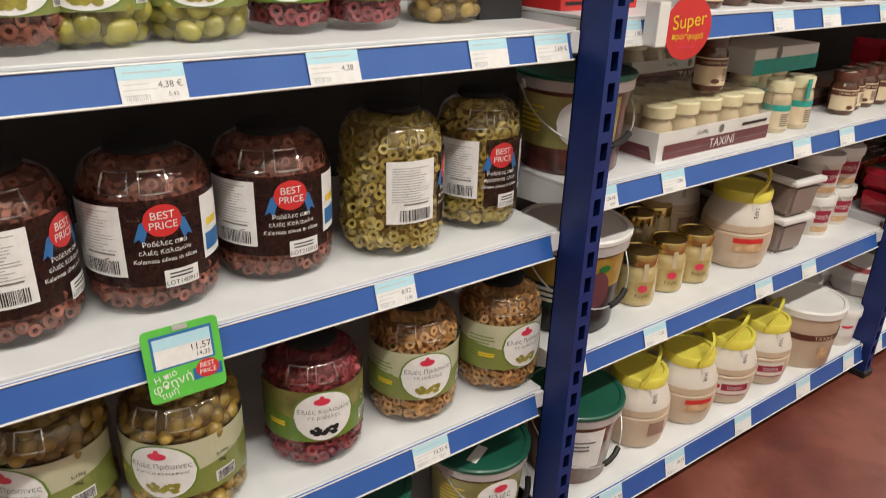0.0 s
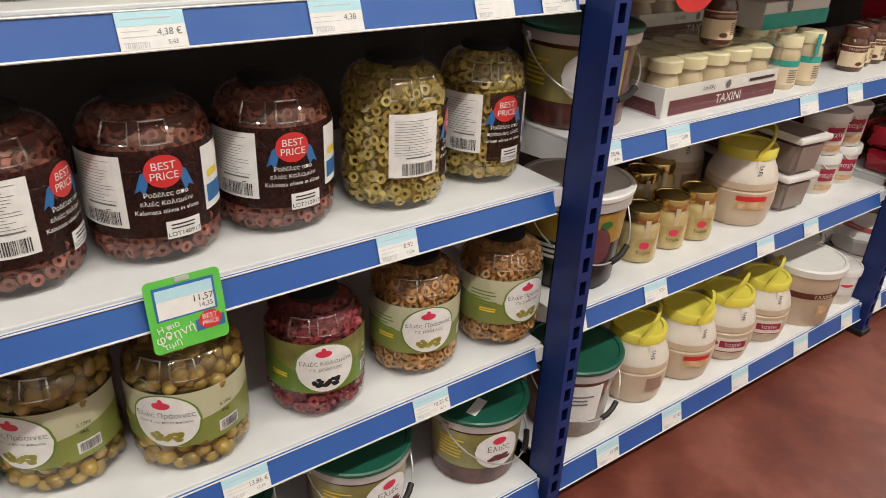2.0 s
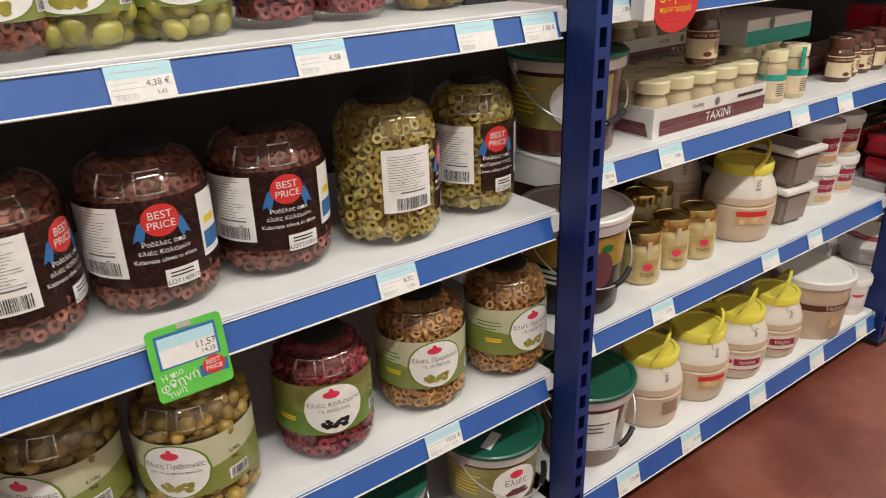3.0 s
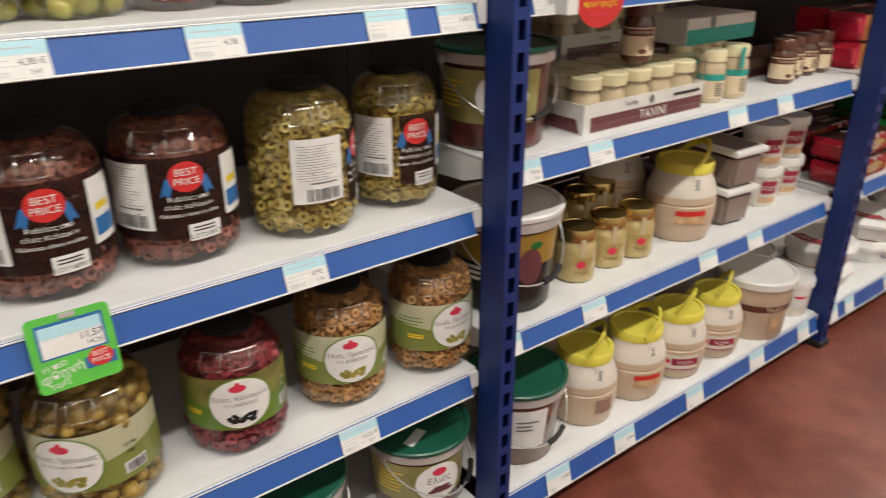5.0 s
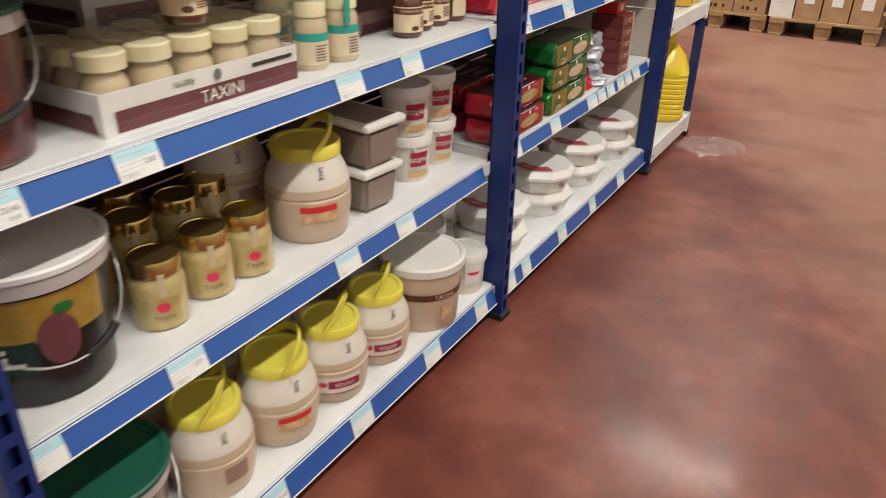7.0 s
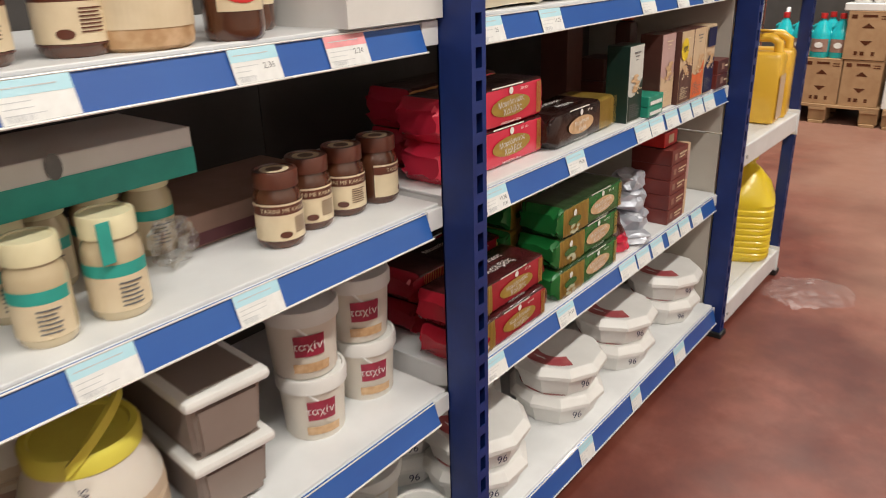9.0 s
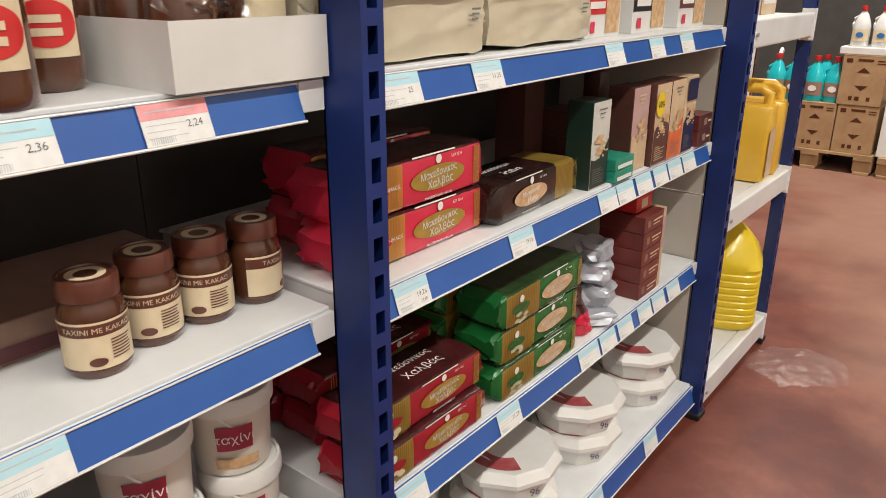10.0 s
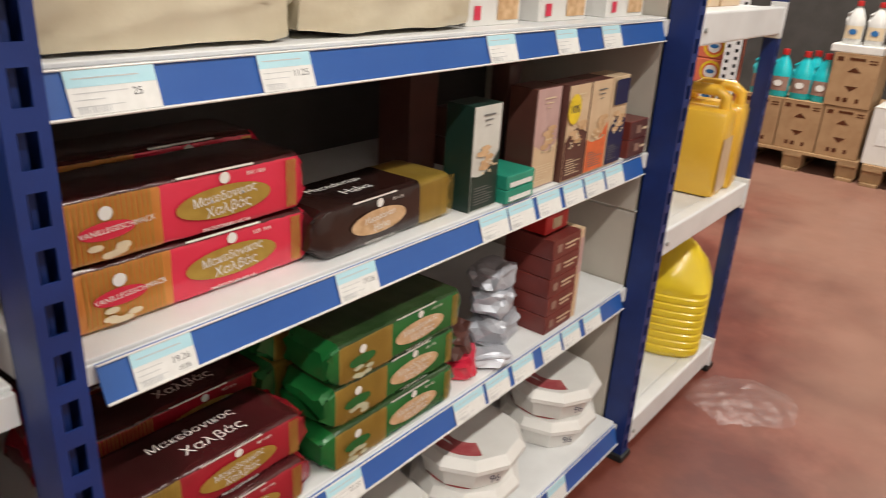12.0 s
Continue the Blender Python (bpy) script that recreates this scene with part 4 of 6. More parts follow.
def pail(m, R0, R1, H, body, lid_mat, label, turn=-30, style="oval", handle_turn=0.0, rim=PAIL_CLEAR):
    t = thing("pail", m, label, "bucket", "lidded pails on the shelves")
    part("body", lathe([(0, 0), (R0 * 0.94, 0), (R0, 0.006), (R1 * 0.985, H * 0.86), (R1 * 1.02, H * 0.862), (R1 * 1.02, H * 0.93), (0, H * 0.93)], 48), body, t, "", True)
    part("rim", lathe([(R1 * 1.0, H * 0.84), (R1 * 1.045, H * 0.845), (R1 * 1.05, H * 0.955), (R1, H * 0.96)], 48), rim, t, "cloudy plastic rim", True)
    lid = part("lid", lathe([(R1 * 1.04, H * 0.945), (R1 * 1.075, H * 0.95), (R1 * 1.08, H * 0.985), (R1 * 1.05, H), (R1 * 0.97, H), (R1 * 0.95, H * 0.985), (0, H * 0.985)], 48), lid_mat, t, "", True)
    tp = (R1 * 0.985 - R0) / (H * 0.86)

    def wall(f):
        return R0 + tp * f * H + 0.0006

    Rm = wall(0.55) - 0.003
    if style == "oval":
        lab = part("label", band(wall(0.28), H * 0.28, H * 0.8, turn - 75, turn + 60, 0.001, tp), PAIL_LABEL if body is not PAIL_TAN else PAPER, t, "green and white paper label")
        ov = oval(Rm + 0.006, turn + 18, H * 0.55, 0.05, 0.045, 0.002)
        part("white_oval", ov, PAPER, lab)
        pic = bmesh.new()
        for k in range(7):
            oval(Rm + 0.008, turn + 10 + 3 * k, H * 0.44 + 0.004 * (k % 3), 0.011, 0.004, 0.0026 + 1e-4 * k, 8, pic)
        part("olive_picture", pic, MAROON, lab, kind="stuff")
        part("logo", oval(Rm + 0.008, turn + 18, H * 0.7, 0.015, 0.009, 0.0024), PINK_RED, lab, "small red logo shape")
        part("lettering", wrap(words("Ελιές", 0.02), Rm + 0.006, turn + 18, H * 0.58, 0.003), INK_GREY, lab)
        part("side_print", bars(Rm + 0.005, turn - 55, turn - 22, H * 0.42, H * 0.7, 6, 0.002, 0.3), YELLOW_INK, lab)
    elif style == "mix":
        lab = part("label", band(wall(0.5), H * 0.5, H * 0.82, turn - 70, turn + 70, 0.001, tp), GOLD_PRINT, t, "printed picture label")
        part("dark_field", band(wall(0.28), H * 0.28, H * 0.52, turn - 70, turn + 14, 0.0014, tp), GREEN_BOX, lab)
        part("olive_picture", oval(wall(0.66), turn + 30, H * 0.5, 0.028, 0.04, 0.0025), MAROON, lab)
        part("leaf", oval(wall(0.75), turn + 36, H * 0.71, 0.014, 0.008, 0.003), FOIL_GREEN, lab)
        part("print", bars(wall(0.52), turn - 55, turn + 5, H * 0.34, H * 0.5, 3, 0.003, 0.2, 2, 0.6), WHITE_INK, lab)
    elif style == "sheet":
        lab = part("label", band(wall(0.26), H * 0.26, H * 0.78, turn - 8, turn + 40, 0.001, tp), PAPER, t, "white printed sheet label")
        part("print", bars(Rm + 0.004, turn, turn + 30, H * 0.5, H * 0.65, 3, 0.002, 0.4), INK_GREY, lab)
    Rh = R1 * 1.05
    pts = bail(Rh, H * 0.86, H * 0.52, 0)
    hm = pose(0, 0, 0, 0, 0, handle_turn)
    h = part("handle", tube([hm @ Vector(p) for p in pts], 0.0017, 6), WIRE, t, "wire bail handle")
    mid = [hm @ Vector(p) for p in pts[6:10]]
    part("grip", tube(mid, 0.0065, 8), BLACK, h, "black ribbed grip", True)
    for sd in (-1, 1):
        ear = part("ear", lathe([(0, -0.004), (0.009, -0.004), (0.009, 0.004), (0, 0.004)], 12), rim, t)
        ear.matrix_basis = hm @ pose(sd * Rh, 0, H * 0.86, 0, 90, 0)
    return t, lid


pail(pose(-0.064, 0.118, zD), 0.092, 0.105, 0.185, PAIL_RED, GREEN_LID, "pail of dark red olives with a dark green lid", -28, "oval", 18)
pail(pose(-0.351, 0.14, zD), 0.092, 0.105, 0.185, PAIL_RED, GREEN_LID, "pail of dark red olives with a dark green lid", -10, "oval", 8)
pail(pose(-0.64, 0.15, zD), 0.092, 0.105, 0.185, PAIL_RED, GREEN_LID, "pail of dark red olives with a dark green lid", -6, "oval", -10)
pail(pose(0.214, 0.11, Z[1, 0]), 0.09, 0.108, 0.205, PAIL_TAN, GREEN_LID, "pail of brown olives with a dark green lid", -42, "sheet", -12)
pail(pose(0.207, 0.16, Z[1, 1]), 0.1, 0.115, 0.225, PAIL_BLACK, WHITE_LID, "dark pail with a picture label and a white lid", -44, "mix", -10)
pail(pose(0.162, 0.155, Z[1, 2]), 0.096, 0.108, 0.19, PAIL_RED, GREEN_LID, "pail of red olives with a green lid", -52, "oval", -14)
slip = thing("paper_slip", pose(-0.1, 0.073, zD + 0.1835, 0, 0, 25), "small white paper slip lying on a green lid", "paper")
part("sheet", box(-0.028, 0.028, -0.011, 0.011, 0, 0.0006), PAPER, slip)


def grip_jug(m, label, turn=-40, scale=1.0, style="red"):
    """A bulging cream jug with a yellow lid and a yellow strap handle."""
    t = thing("tahini_jug", m, label, "jug", "cream jugs with yellow lids")
    s = scale
    prof = [(0, 0), (0.066, 0), (0.073, 0.006), (0.078, 0.03), (0.0825, 0.06), (0.0825, 0.088), (0.079, 0.092), (0.0825, 0.096), (0.081, 0.112)]
    part("body", lathe([(r * s, z * s) for r, z in prof] + [(0, 0.112 * s)], 48), CREAM, t, "", True)
    part("neck", lathe([(r * s, z * s) for r, z in ((0.0812, 0.111), (0.0805, 0.116), (0.073, 0.138), (0.066, 0.151), (0.062, 0.172), (0, 0.172))], 40), CREAM_PALE, t, "", True)
    lid = part("lid", lathe([(r * s, z * s) for r, z in ((0.062, 0.163), (0.066, 0.163), (0.067, 0.183), (0.064, 0.188), (0.056, 0.188), (0.054, 0.184), (0, 0.184))], 40), YELLOW, t, "yellow screw lid", True)
    rnd = random.Random(int(turn * 10 + s * 100))
    tilt = radians(rnd.uniform(38, 62))
    bm = bmesh.new()
    last = None
    for k in range(17):
        a = math.pi * k / 16
        c = Vector((0.0685 * s * math.cos(a), -0.066 * s * math.sin(a) * math.cos(tilt), 0.176 * s + 0.072 * s * math.sin(a) * math.sin(tilt)))
        w = 0.0075 * s
        out = Vector((math.cos(a), -math.sin(a), 0)) * 0.0035
        ring = [bm.verts.new(c + Vector((0, 0, w)) + out), bm.verts.new(c - Vector((0, 0, w)) + out), bm.verts.new(c - Vector((0, 0, w)) - out), bm.verts.new(c + Vector((0, 0, w)) - out)]
        if last:
            for j in range(4):
                bm.faces.new((last[j], last[(j + 1) % 4], ring[(j + 1) % 4], ring[j]))
        last = ring
    place(bm, pose(0, 0, 0, 0, 0, rnd.uniform(15, 60)))
    part("strap_handle", bm, YELLOW, lid, "yellow strap handle", True)
    R = 0.0825 * s
    if style == "red":
        lab = part("label", band(R, 0.034 * s, 0.08 * s, turn - 28, turn + 42, 0.001, 0.02), CREAM_PALE, t, "pale label with dark red print")
        part("word_field", band(R, 0.05 * s, 0.07 * s, turn - 10, turn + 40, 0.0018), CRIMSON, lab)
        part("lettering", wrap(words("ταχίνι", 0.016), R, turn + 14, 0.06 * s, 0.0026), WHITE_INK, lab)
        part("under_line", band(R, 0.036 * s, 0.039 * s, turn - 22, turn + 40, 0.0018), CRIMSON, lab)
        part("logo", oval(R, turn - 18, 0.061 * s, 0.009, 0.007, 0.0018), PINK_RED, lab)
    elif style == "plain":
        lab = part("label", band(R, 0.045 * s, 0.08 * s, turn + 20, turn + 52, 0.001), PINK_BROWN, t, "faint brown label")
    else:
        lab = part("label", band(R, 0.05 * s, 0.084 * s, turn - 5, turn + 45, 0.001), HALVA, t, "tan and red label")
        part("word_field", band(R, 0.07 * s, 0.082 * s, turn - 5, turn + 45, 0.0018), RED_INK, lab)
    seal = part("seal_strip", band(0.0705 * s, 0.12 * s, 0.17 * s, turn + 20, turn + 32, 0.0045, -0.22), CREAM_PALE, t, "paper safety seal")
    tx = place(words("SAFETY", 0.013 * s), pose(0, 0, 0, 0, 90, 0))
    part("lettering", wrap(tx, 0.07 * s, turn + 26, 0.135 * s, 0.0065), NAVY_INK, seal)
    return t


z20 = Z[1, 0]
for x, y, turn, sc, st in ((0.432, 0.1, -45, 1.04, "plain"), (0.614, 0.092, -42, 1.04, "strip"), (0.785, 0.086, -46, 1.02, "red"), (0.955, 0.082, -48, 1.0, "red")):
    grip_jug(pose(x, y, z20), "cream tahini jug with a yellow lid on the bottom shelf", turn, sc, st)
for x, y in ((0.45, 0.3), (0.64, 0.29), (0.82, 0.28)):
    grip_jug(pose(x, y, z20), "cream tahini jug with a yellow lid in the row behind", -45, 1.0, "plain")
grip_jug(pose(0.812, 0.146, Z[1, 1]), "large cream tahini jug with a yellow lid", -55, 1.09, "wide")
grip_jug(pose(0.78, 0.35, Z[1, 1]), "large cream tahini jug in the shade behind", -50, 1.09, "plain")


def round_tub(m, R, H, label, style="stripe", turn=-45, lid_h=0.025):
    t = thing("round_tub", m, label, "tub", "pale round tubs")
    part("body", lathe([(0, 0), (R * 0.84, 0), (R * 0.87, 0.005), (R * 0.96, H * 0.86), (0, H * 0.86)], 44), CREAM if style == "stripe" else CREAM_PALE, t, "", True)
    part("lid", lathe([(R * 0.97, H - lid_h), (R * 1.03, H - lid_h), (R * 1.04, H - 0.006), (R * 1.0, H), (R * 0.93, H), (R * 0.91, H - 0.003), (0, H - 0.003)], 44), WHITE_LID, t, "white snap lid", True)
    if style == "stripe":
        lab = part("label_band", band(R * 0.91, H * 0.5, H * 0.6, turn - 90, turn + 90, 0.003, 0.08), CHOC_LID, t, "dark red printed band")
        part("lettering", wrap(words("TAXINI", 0.018), R * 0.92, turn + 22, H * 0.55, 0.005), CREAM_PRINT, lab)
        part("print_block", band(R * 0.88, H * 0.2, H * 0.4, turn + 18, turn + 36, 0.003, 0.1), HALVA, lab)
    elif style == "pail":
        part("label", band(R * 0.9, H * 0.36, H * 0.68, turn + 4, turn + 52, 0.003, 0.1), CRIMSON, t, "dark red label")
        part("lettering", wrap(words("ταχίνι", H * 0.15), R * 0.93, turn + 28, H * 0.52, 0.005), WHITE_INK, t)
        part("food_print", band(R * 0.88, H * 0.12, H * 0.26, turn, turn + 60, 0.003, 0.1), HALVA, t)
        pts = [(R * 1.0 * math.cos(a), -R * 1.08 * math.sin(a) * 0.75, H * 0.82 - R * 0.85 * math.sin(a)) for a in (math.pi * k / 14 for k in range(15))]
        part("handle", place(tube(pts, 0.0022, 6), pose(0, 0, 0, 0, 0, 40)), WHITE_LID, t, "white plastic bail handle")
    elif style == "label":
        part("label", band(R * 0.9, H * 0.3, H * 0.8, turn - 10, turn + 40, 0.003, 0.1), PAPER, t, "white label with pink print")
        part("print", oval(R * 0.93, turn + 15, H * 0.6, 0.018, 0.008, 0.005), PINK_RED, t)
    return t


round_tub(pose(1.156, 0.078, z20), 0.11, 0.195, "pale round tub with a dark red band and a white lid")
round_tub(pose(1.348, 0.055, z20), 0.06, 0.125, "small white tub with a pink label", "label", -50)
round_tub(pose(1.35, 0.24, z20), 0.1, 0.16, "white round tub in the row behind", "label", -40)
round_tub(pose(1.13, 0.3, z20), 0.1, 0.2, "white round tub in the row behind", "label", -40)
z21 = Z[1, 1]
for x, y in ((1.188, 0.142), (1.327, 0.155)):
    round_tub(pose(x, y, z21), 0.058, 0.118, "small white tahini pail with a red label", "pail", -55)
    round_tub(pose(x - 0.004, y + 0.006, z21 + 0.1185), 0.061, 0.122, "small white tahini pail stacked on another", "pail", -58)


def food_tub(m, label):
    """A rectangular tub with sloping walls and an overhanging lid."""
    t = thing("rectangular_tub", m, label, "tub", "stacked rectangular tubs")
    bm = box(-0.058, 0.058, -0.02, 0.29, 0, 0.094)
    for v in bm.verts:
        if v.co.z < 0.01:
            v.co.x *= 0.9
            v.co.y = (v.co.y - 0.135) * 0.94 + 0.135
    bmesh.ops.bevel(bm, geom=list(bm.edges), offset=0.012, segments=3, affect="EDGES")
    part("body", bm, GREY_TUB, t, "", True)
    part("lid", box(-0.066, 0.066, -0.028, 0.298, 0.09, 0.108, 0.007), WHITE_LID, t, "white snap lid", True)
    # Grey-brown plate over the middle of the white lid.
    part("lid_centre", box(-0.05, 0.05, -0.01, 0.28, 0.1065, 0.1095, 0.001), GREY_TUB, t)


food_tub(pose(0.98, 0.09, z21, 0, 0, -6), "grey rectangular tub with a white lid")
food_tub(pose(0.977, 0.08, z21 + 0.11, 0, 0, -5), "grey rectangular tub stacked on another, lid with a grey-brown centre")


# ---- glass jars ----
def small_jar(m, R, H, fill, lid_mat, label, style="cream", turn=-40, category="jar"):
    t = thing("glass_jar", m, label, category, "small jars of spread")
    part("glass_body", lathe([(0, 0), (R * 0.85, 0), (R * 0.97, 0.005), (R, 0.014), (R, H * 0.62), (R * 0.96, H * 0.7), (R * 0.84, H * 0.76), (R * 0.84, H * 0.8), (0, H * 0.8)], 36), fill, t, "filled glass body", True)
    part("lid", lathe([(R * 0.85, H * 0.79), (R * 0.93, H * 0.79), (R * 0.94, H * 0.97), (R * 0.9, H), (R * 0.8, H), (R * 0.78, H - 0.002), (0, H - 0.002)], 36), lid_mat, t, "", True)
    if style == "choc":
        lab = part("label", band(R, H * 0.12, H * 0.46, turn - 95, turn + 95), CREAM_PRINT, t, "cream paper label with brown print")
        part("title_band", band(R, H * 0.46, H * 0.58, turn - 95, turn + 95, 0.001), CHOC_LID, lab)
        part("rim_line", band(R, H * 0.58, H * 0.605, turn - 95, turn + 95, 0.0012), CREAM_PRINT, lab)
        part("foot_line", band(R, H * 0.1, H * 0.115, turn - 95, turn + 95, 0.0012), BROWN_BOX, lab)
        part("lettering", wrap(words("TAXINI ME KAKAO", 0.0085), R, turn, H * 0.52, 0.0022), CREAM_PRINT, lab)
        part("small_print", bars(R, turn + 18, turn + 60, H * 0.2, H * 0.42, 7, 0.0018, 0.2), CHOC_LID, lab)
        part("bean_picture", oval(R, turn - 6, H * 0.2, 0.009, 0.005, 0.0018), CHOC_LID, lab)
        part("lid_print", lathe([(R * 0.6, H - 0.0012), (R * 0.35, H - 0.0012)], 24), CREAM_PRINT, t)
    elif style == "gold":
        lab = part("label", band(R, H * 0.14, H * 0.5, turn - 20, turn + 55), GOLD_LABEL, t, "glossy gold label")
        part("logo", oval(R, turn + 20, H * 0.38, 0.011, 0.009, 0.0018), PINK_RED, lab)
        part("lettering", wrap(words("Ταχίνι", 0.012), R, turn + 20, H * 0.23, 0.002), INK, lab)
        part("seal", band(R * 0.9, H * 0.52, H * 0.86, turn + 16, turn + 30, 0.005), TAHINI_PALE, t, "paper seal strip")
    elif style == "teal":
        lab = part("label", band(R, H * 0.1, H * 0.44, turn - 80, turn + 80), CREAM_PRINT, t, "cream and teal label")
        part("teal_band", band(R, H * 0.44, H * 0.56, turn - 80, turn + 80, 0.001), TEAL, lab)
        part("small_print", bars(R, turn + 10, turn + 55, H * 0.14, H * 0.4, 6, 0.002), INK_GREY, lab)
    elif style == "sammy":
        lab = part("label", band(R, H * 0.25, H * 0.66, turn - 50, turn + 50), CREAM_PRINT, t, "cream label with red print shapes")
        part("word_field", oval(R, turn, H * 0.48, 0.03, 0.022, 0.0016), RED_INK, lab)
        part("pale_print", bars(R, turn - 26, turn + 26, H * 0.38, H * 0.56, 2, 0.0024, 0.1, 2, 0.6), CREAM_PRINT, lab)
    else:
        part("label", band(R, H * 0.12, H * 0.42, turn - 80, turn + 80), CREAM_PRINT, t, "cream paper label")
    return t


z22, z23 = Z[1, 2], Z[1, 3]
for x, y, tn in ((1.134, 0.108, -20), (1.212, 0.129, -30), (1.288, 0.131, -42), (1.366, 0.13, 40)):
    small_jar(pose(x, y, z22), 0.0345, 0.112, CHOC, CHOC_LID, "brown jar of chocolate tahini with a cream label", "choc", tn)
for x, y in ((0.398, 0.126), (0.514, 0.135), (0.613, 0.13)):
    small_jar(pose(x, y, z21), 0.0475, 0.128, TAHINI, GOLD_LID, "glass jar of tahini with a gold lid", "gold", -50)
for x, y in ((0.36, 0.27), (0.475, 0.285), (0.59, 0.29), (0.68, 0.31), (0.42, 0.39), (0.54, 0.4)):
    small_jar(pose(x, y, z21), 0.0475, 0.128, TAHINI, GOLD_LID, "glass jar of tahini with a gold lid in the row behind", "gold", -50)
small_jar(pose(0.787, 0.092, z22), 0.0325, 0.122, TAHINI_PALE, CREAM_LID, "jar of tahini with a cream lid and teal label", "teal", -45)
jar_t = small_jar(pose(0.874, 0.09, z22), 0.0345, 0.126, TAHINI_PALE, CREAM_LID, "jar of tahini with a teal seal over its lid", "teal", -35)
part("seal_strip", box(-0.03, -0.014, -0.036, -0.0335, 0.075, 0.124, 0.0005), TEAL, jar_t, "teal paper seal")
small_jar(pose(0.79, 0.185, z22), 0.0325, 0.1224, TAHINI_PALE, CREAM_LID, "jar of tahini with a cream lid in the row behind", "teal", -45)
for x, y in ((1.062, 0.058), (1.146, 0.14)):
    small_jar(pose(x, y, z23), 0.036, 0.135, CHOC, RED_INK, "jar of chocolate spread with a red lid", "sammy", -15)
for x, y in ((0.42, 0.08), (0.53, 0.09), (0.66, 0.09), (0.78, 0.09), (0.88, 0.09)):
    small_jar(pose(x, y, z23), 0.036, 0.12, CHOC, CHOC_LID, "jar of spread on an upper shelf", "choc", -30)


def jar_tray(m, label, front_words=True, shade=MAROON, jars=True):
    """A printed card tray with three rows of jars under clear film."""
    t = thing("jar_tray", m, label, "carton", "cartons of tahini jars")
    L, D, h = 0.395, 0.205, 0.062
    bm = open_tray(L, D, h)
    part("tray", bm, WHITE_CARD, t)
    part("dark_field", flat(0.02, L - 0.002, 0.004, h * 0.56, -0.0012), shade, t)
    side = bmesh.new()
    side.faces.new([side.verts.new(p) for p in ((-0.0012, D - 0.01, 0.004), (-0.0012, 0.01, 0.004), (-0.0012, 0.02, h * 0.5), (-0.0012, D - 0.01, h * 0.5))])
    part("dark_side_field", side, shade, t)
    if front_words:
        part("lettering", place(words("TAXINI", 0.028), pose(L * 0.55, -0.002, h * 0.3)), WHITE_INK, t)
        tx = place(words("15x300g", 0.012), pose(L * 0.36, -0.002, h * 0.78))
        join(tx, flat(L * 0.72, L * 0.96, h * 0.72, h * 0.82, -0.002))
        part("small_words", tx, INK, t)
        part("emblem", flat_oval(L * 0.53, h * 0.78, 0.008, 0.009, -0.002), INK_GREY, t)
    film = part("film", box(-0.002, L + 0.002, -0.003, D + 0.002, h * 0.15, 0.122, 0.01), PET_WRAP, t, "clear shrink film")
    if jars:
        for j in range(3):
            for k in range(5):
                bm = lathe([(0, 0.004), (0.028, 0.004), (0.033, 0.012), (0.033, 0.066), (0.026, 0.08), (0.026, 0.09), (0, 0.09)], 20, None, 0.042 + k * 0.078, 0.042 + j * 0.062 - (0 if j == 0 else 0.0))
                jar = part("jar", bm, TAHINI_PALE, t, "jar of pale tahini", True)
                part("lid", lathe([(0.03, 0.086), (0.0345, 0.086), (0.035, 0.107), (0.032, 0.11), (0, 0.11)], 20, None, 0.042 + k * 0.078, 0.042 + j * 0.062), CREAM_LID, jar, "cream lid", True)
    return t


jar_tray(pose(0.311, 0.055, z22), "film-wrapped maroon tray of tahini jars on a shelf")
jar_tray(pose(0.455, 0.265, z22 + 0.0965), "film-wrapped maroon tray of tahini jars at the back", True)
boxed = thing("brown_carton", pose(0.44, 0.27, z22), "brown carton at the back of the shelf", "carton")
part("box", box(0, 0.415, 0, 0.2, 0, 0.096, 0.002), MAROON, boxed)
tray2 = thing("jar_tray", pose(1.03, 0.19, z22), "dusty brown low tray beside the jars", "carton")
part("tray", box(0, 0.3, 0, 0.2, 0, 0.05, 0.002), PINK_BROWN, tray2)
part("print_band", flat(0, 0.3, 0.004, 0.022, -0.0012), MAROON, tray2)
part("small_words", place(words("15x350g", 0.016), pose(0.16, -0.002, 0.037)), INK, tray2)
tray3 = thing("teal_carton", pose(0.755, 0.15, z22 + 0.1228), "teal and white printed carton resting on jars", "carton")
part("box", box(0, 0.283, 0, 0.18, 0, 0.062, 0.002), WHITE_CARD, tray3)
part("teal_field", flat(0.0, 0.283, 0.0, 0.036, -0.0012), TEAL, tray3)
part("emblem", flat_oval(0.1, 0.05, 0.01, 0.016, -0.002), INK_GREY, tray3)
for k in range(3):
    small_jar(pose(0.86 + k * 0.075, 0.24, z22), 0.034, 0.1224, TAHINI_PALE, CREAM_LID, "jar of tahini under a carton", "teal", -40)
small_jar(pose(0.516, 0.105, z22 + 0.1225), 0.0335, 0.118, CHOC, CHOC_LID, "jar of chocolate tahini standing on a tray", "choc", -25)

# large tan jar beside the spreads, upper shelf
small_jar(pose(0.955, 0.085, z23), 0.058, 0.2, HALVA, RED_INK, "large tan jar of spread with a pale label", "cream", -20)

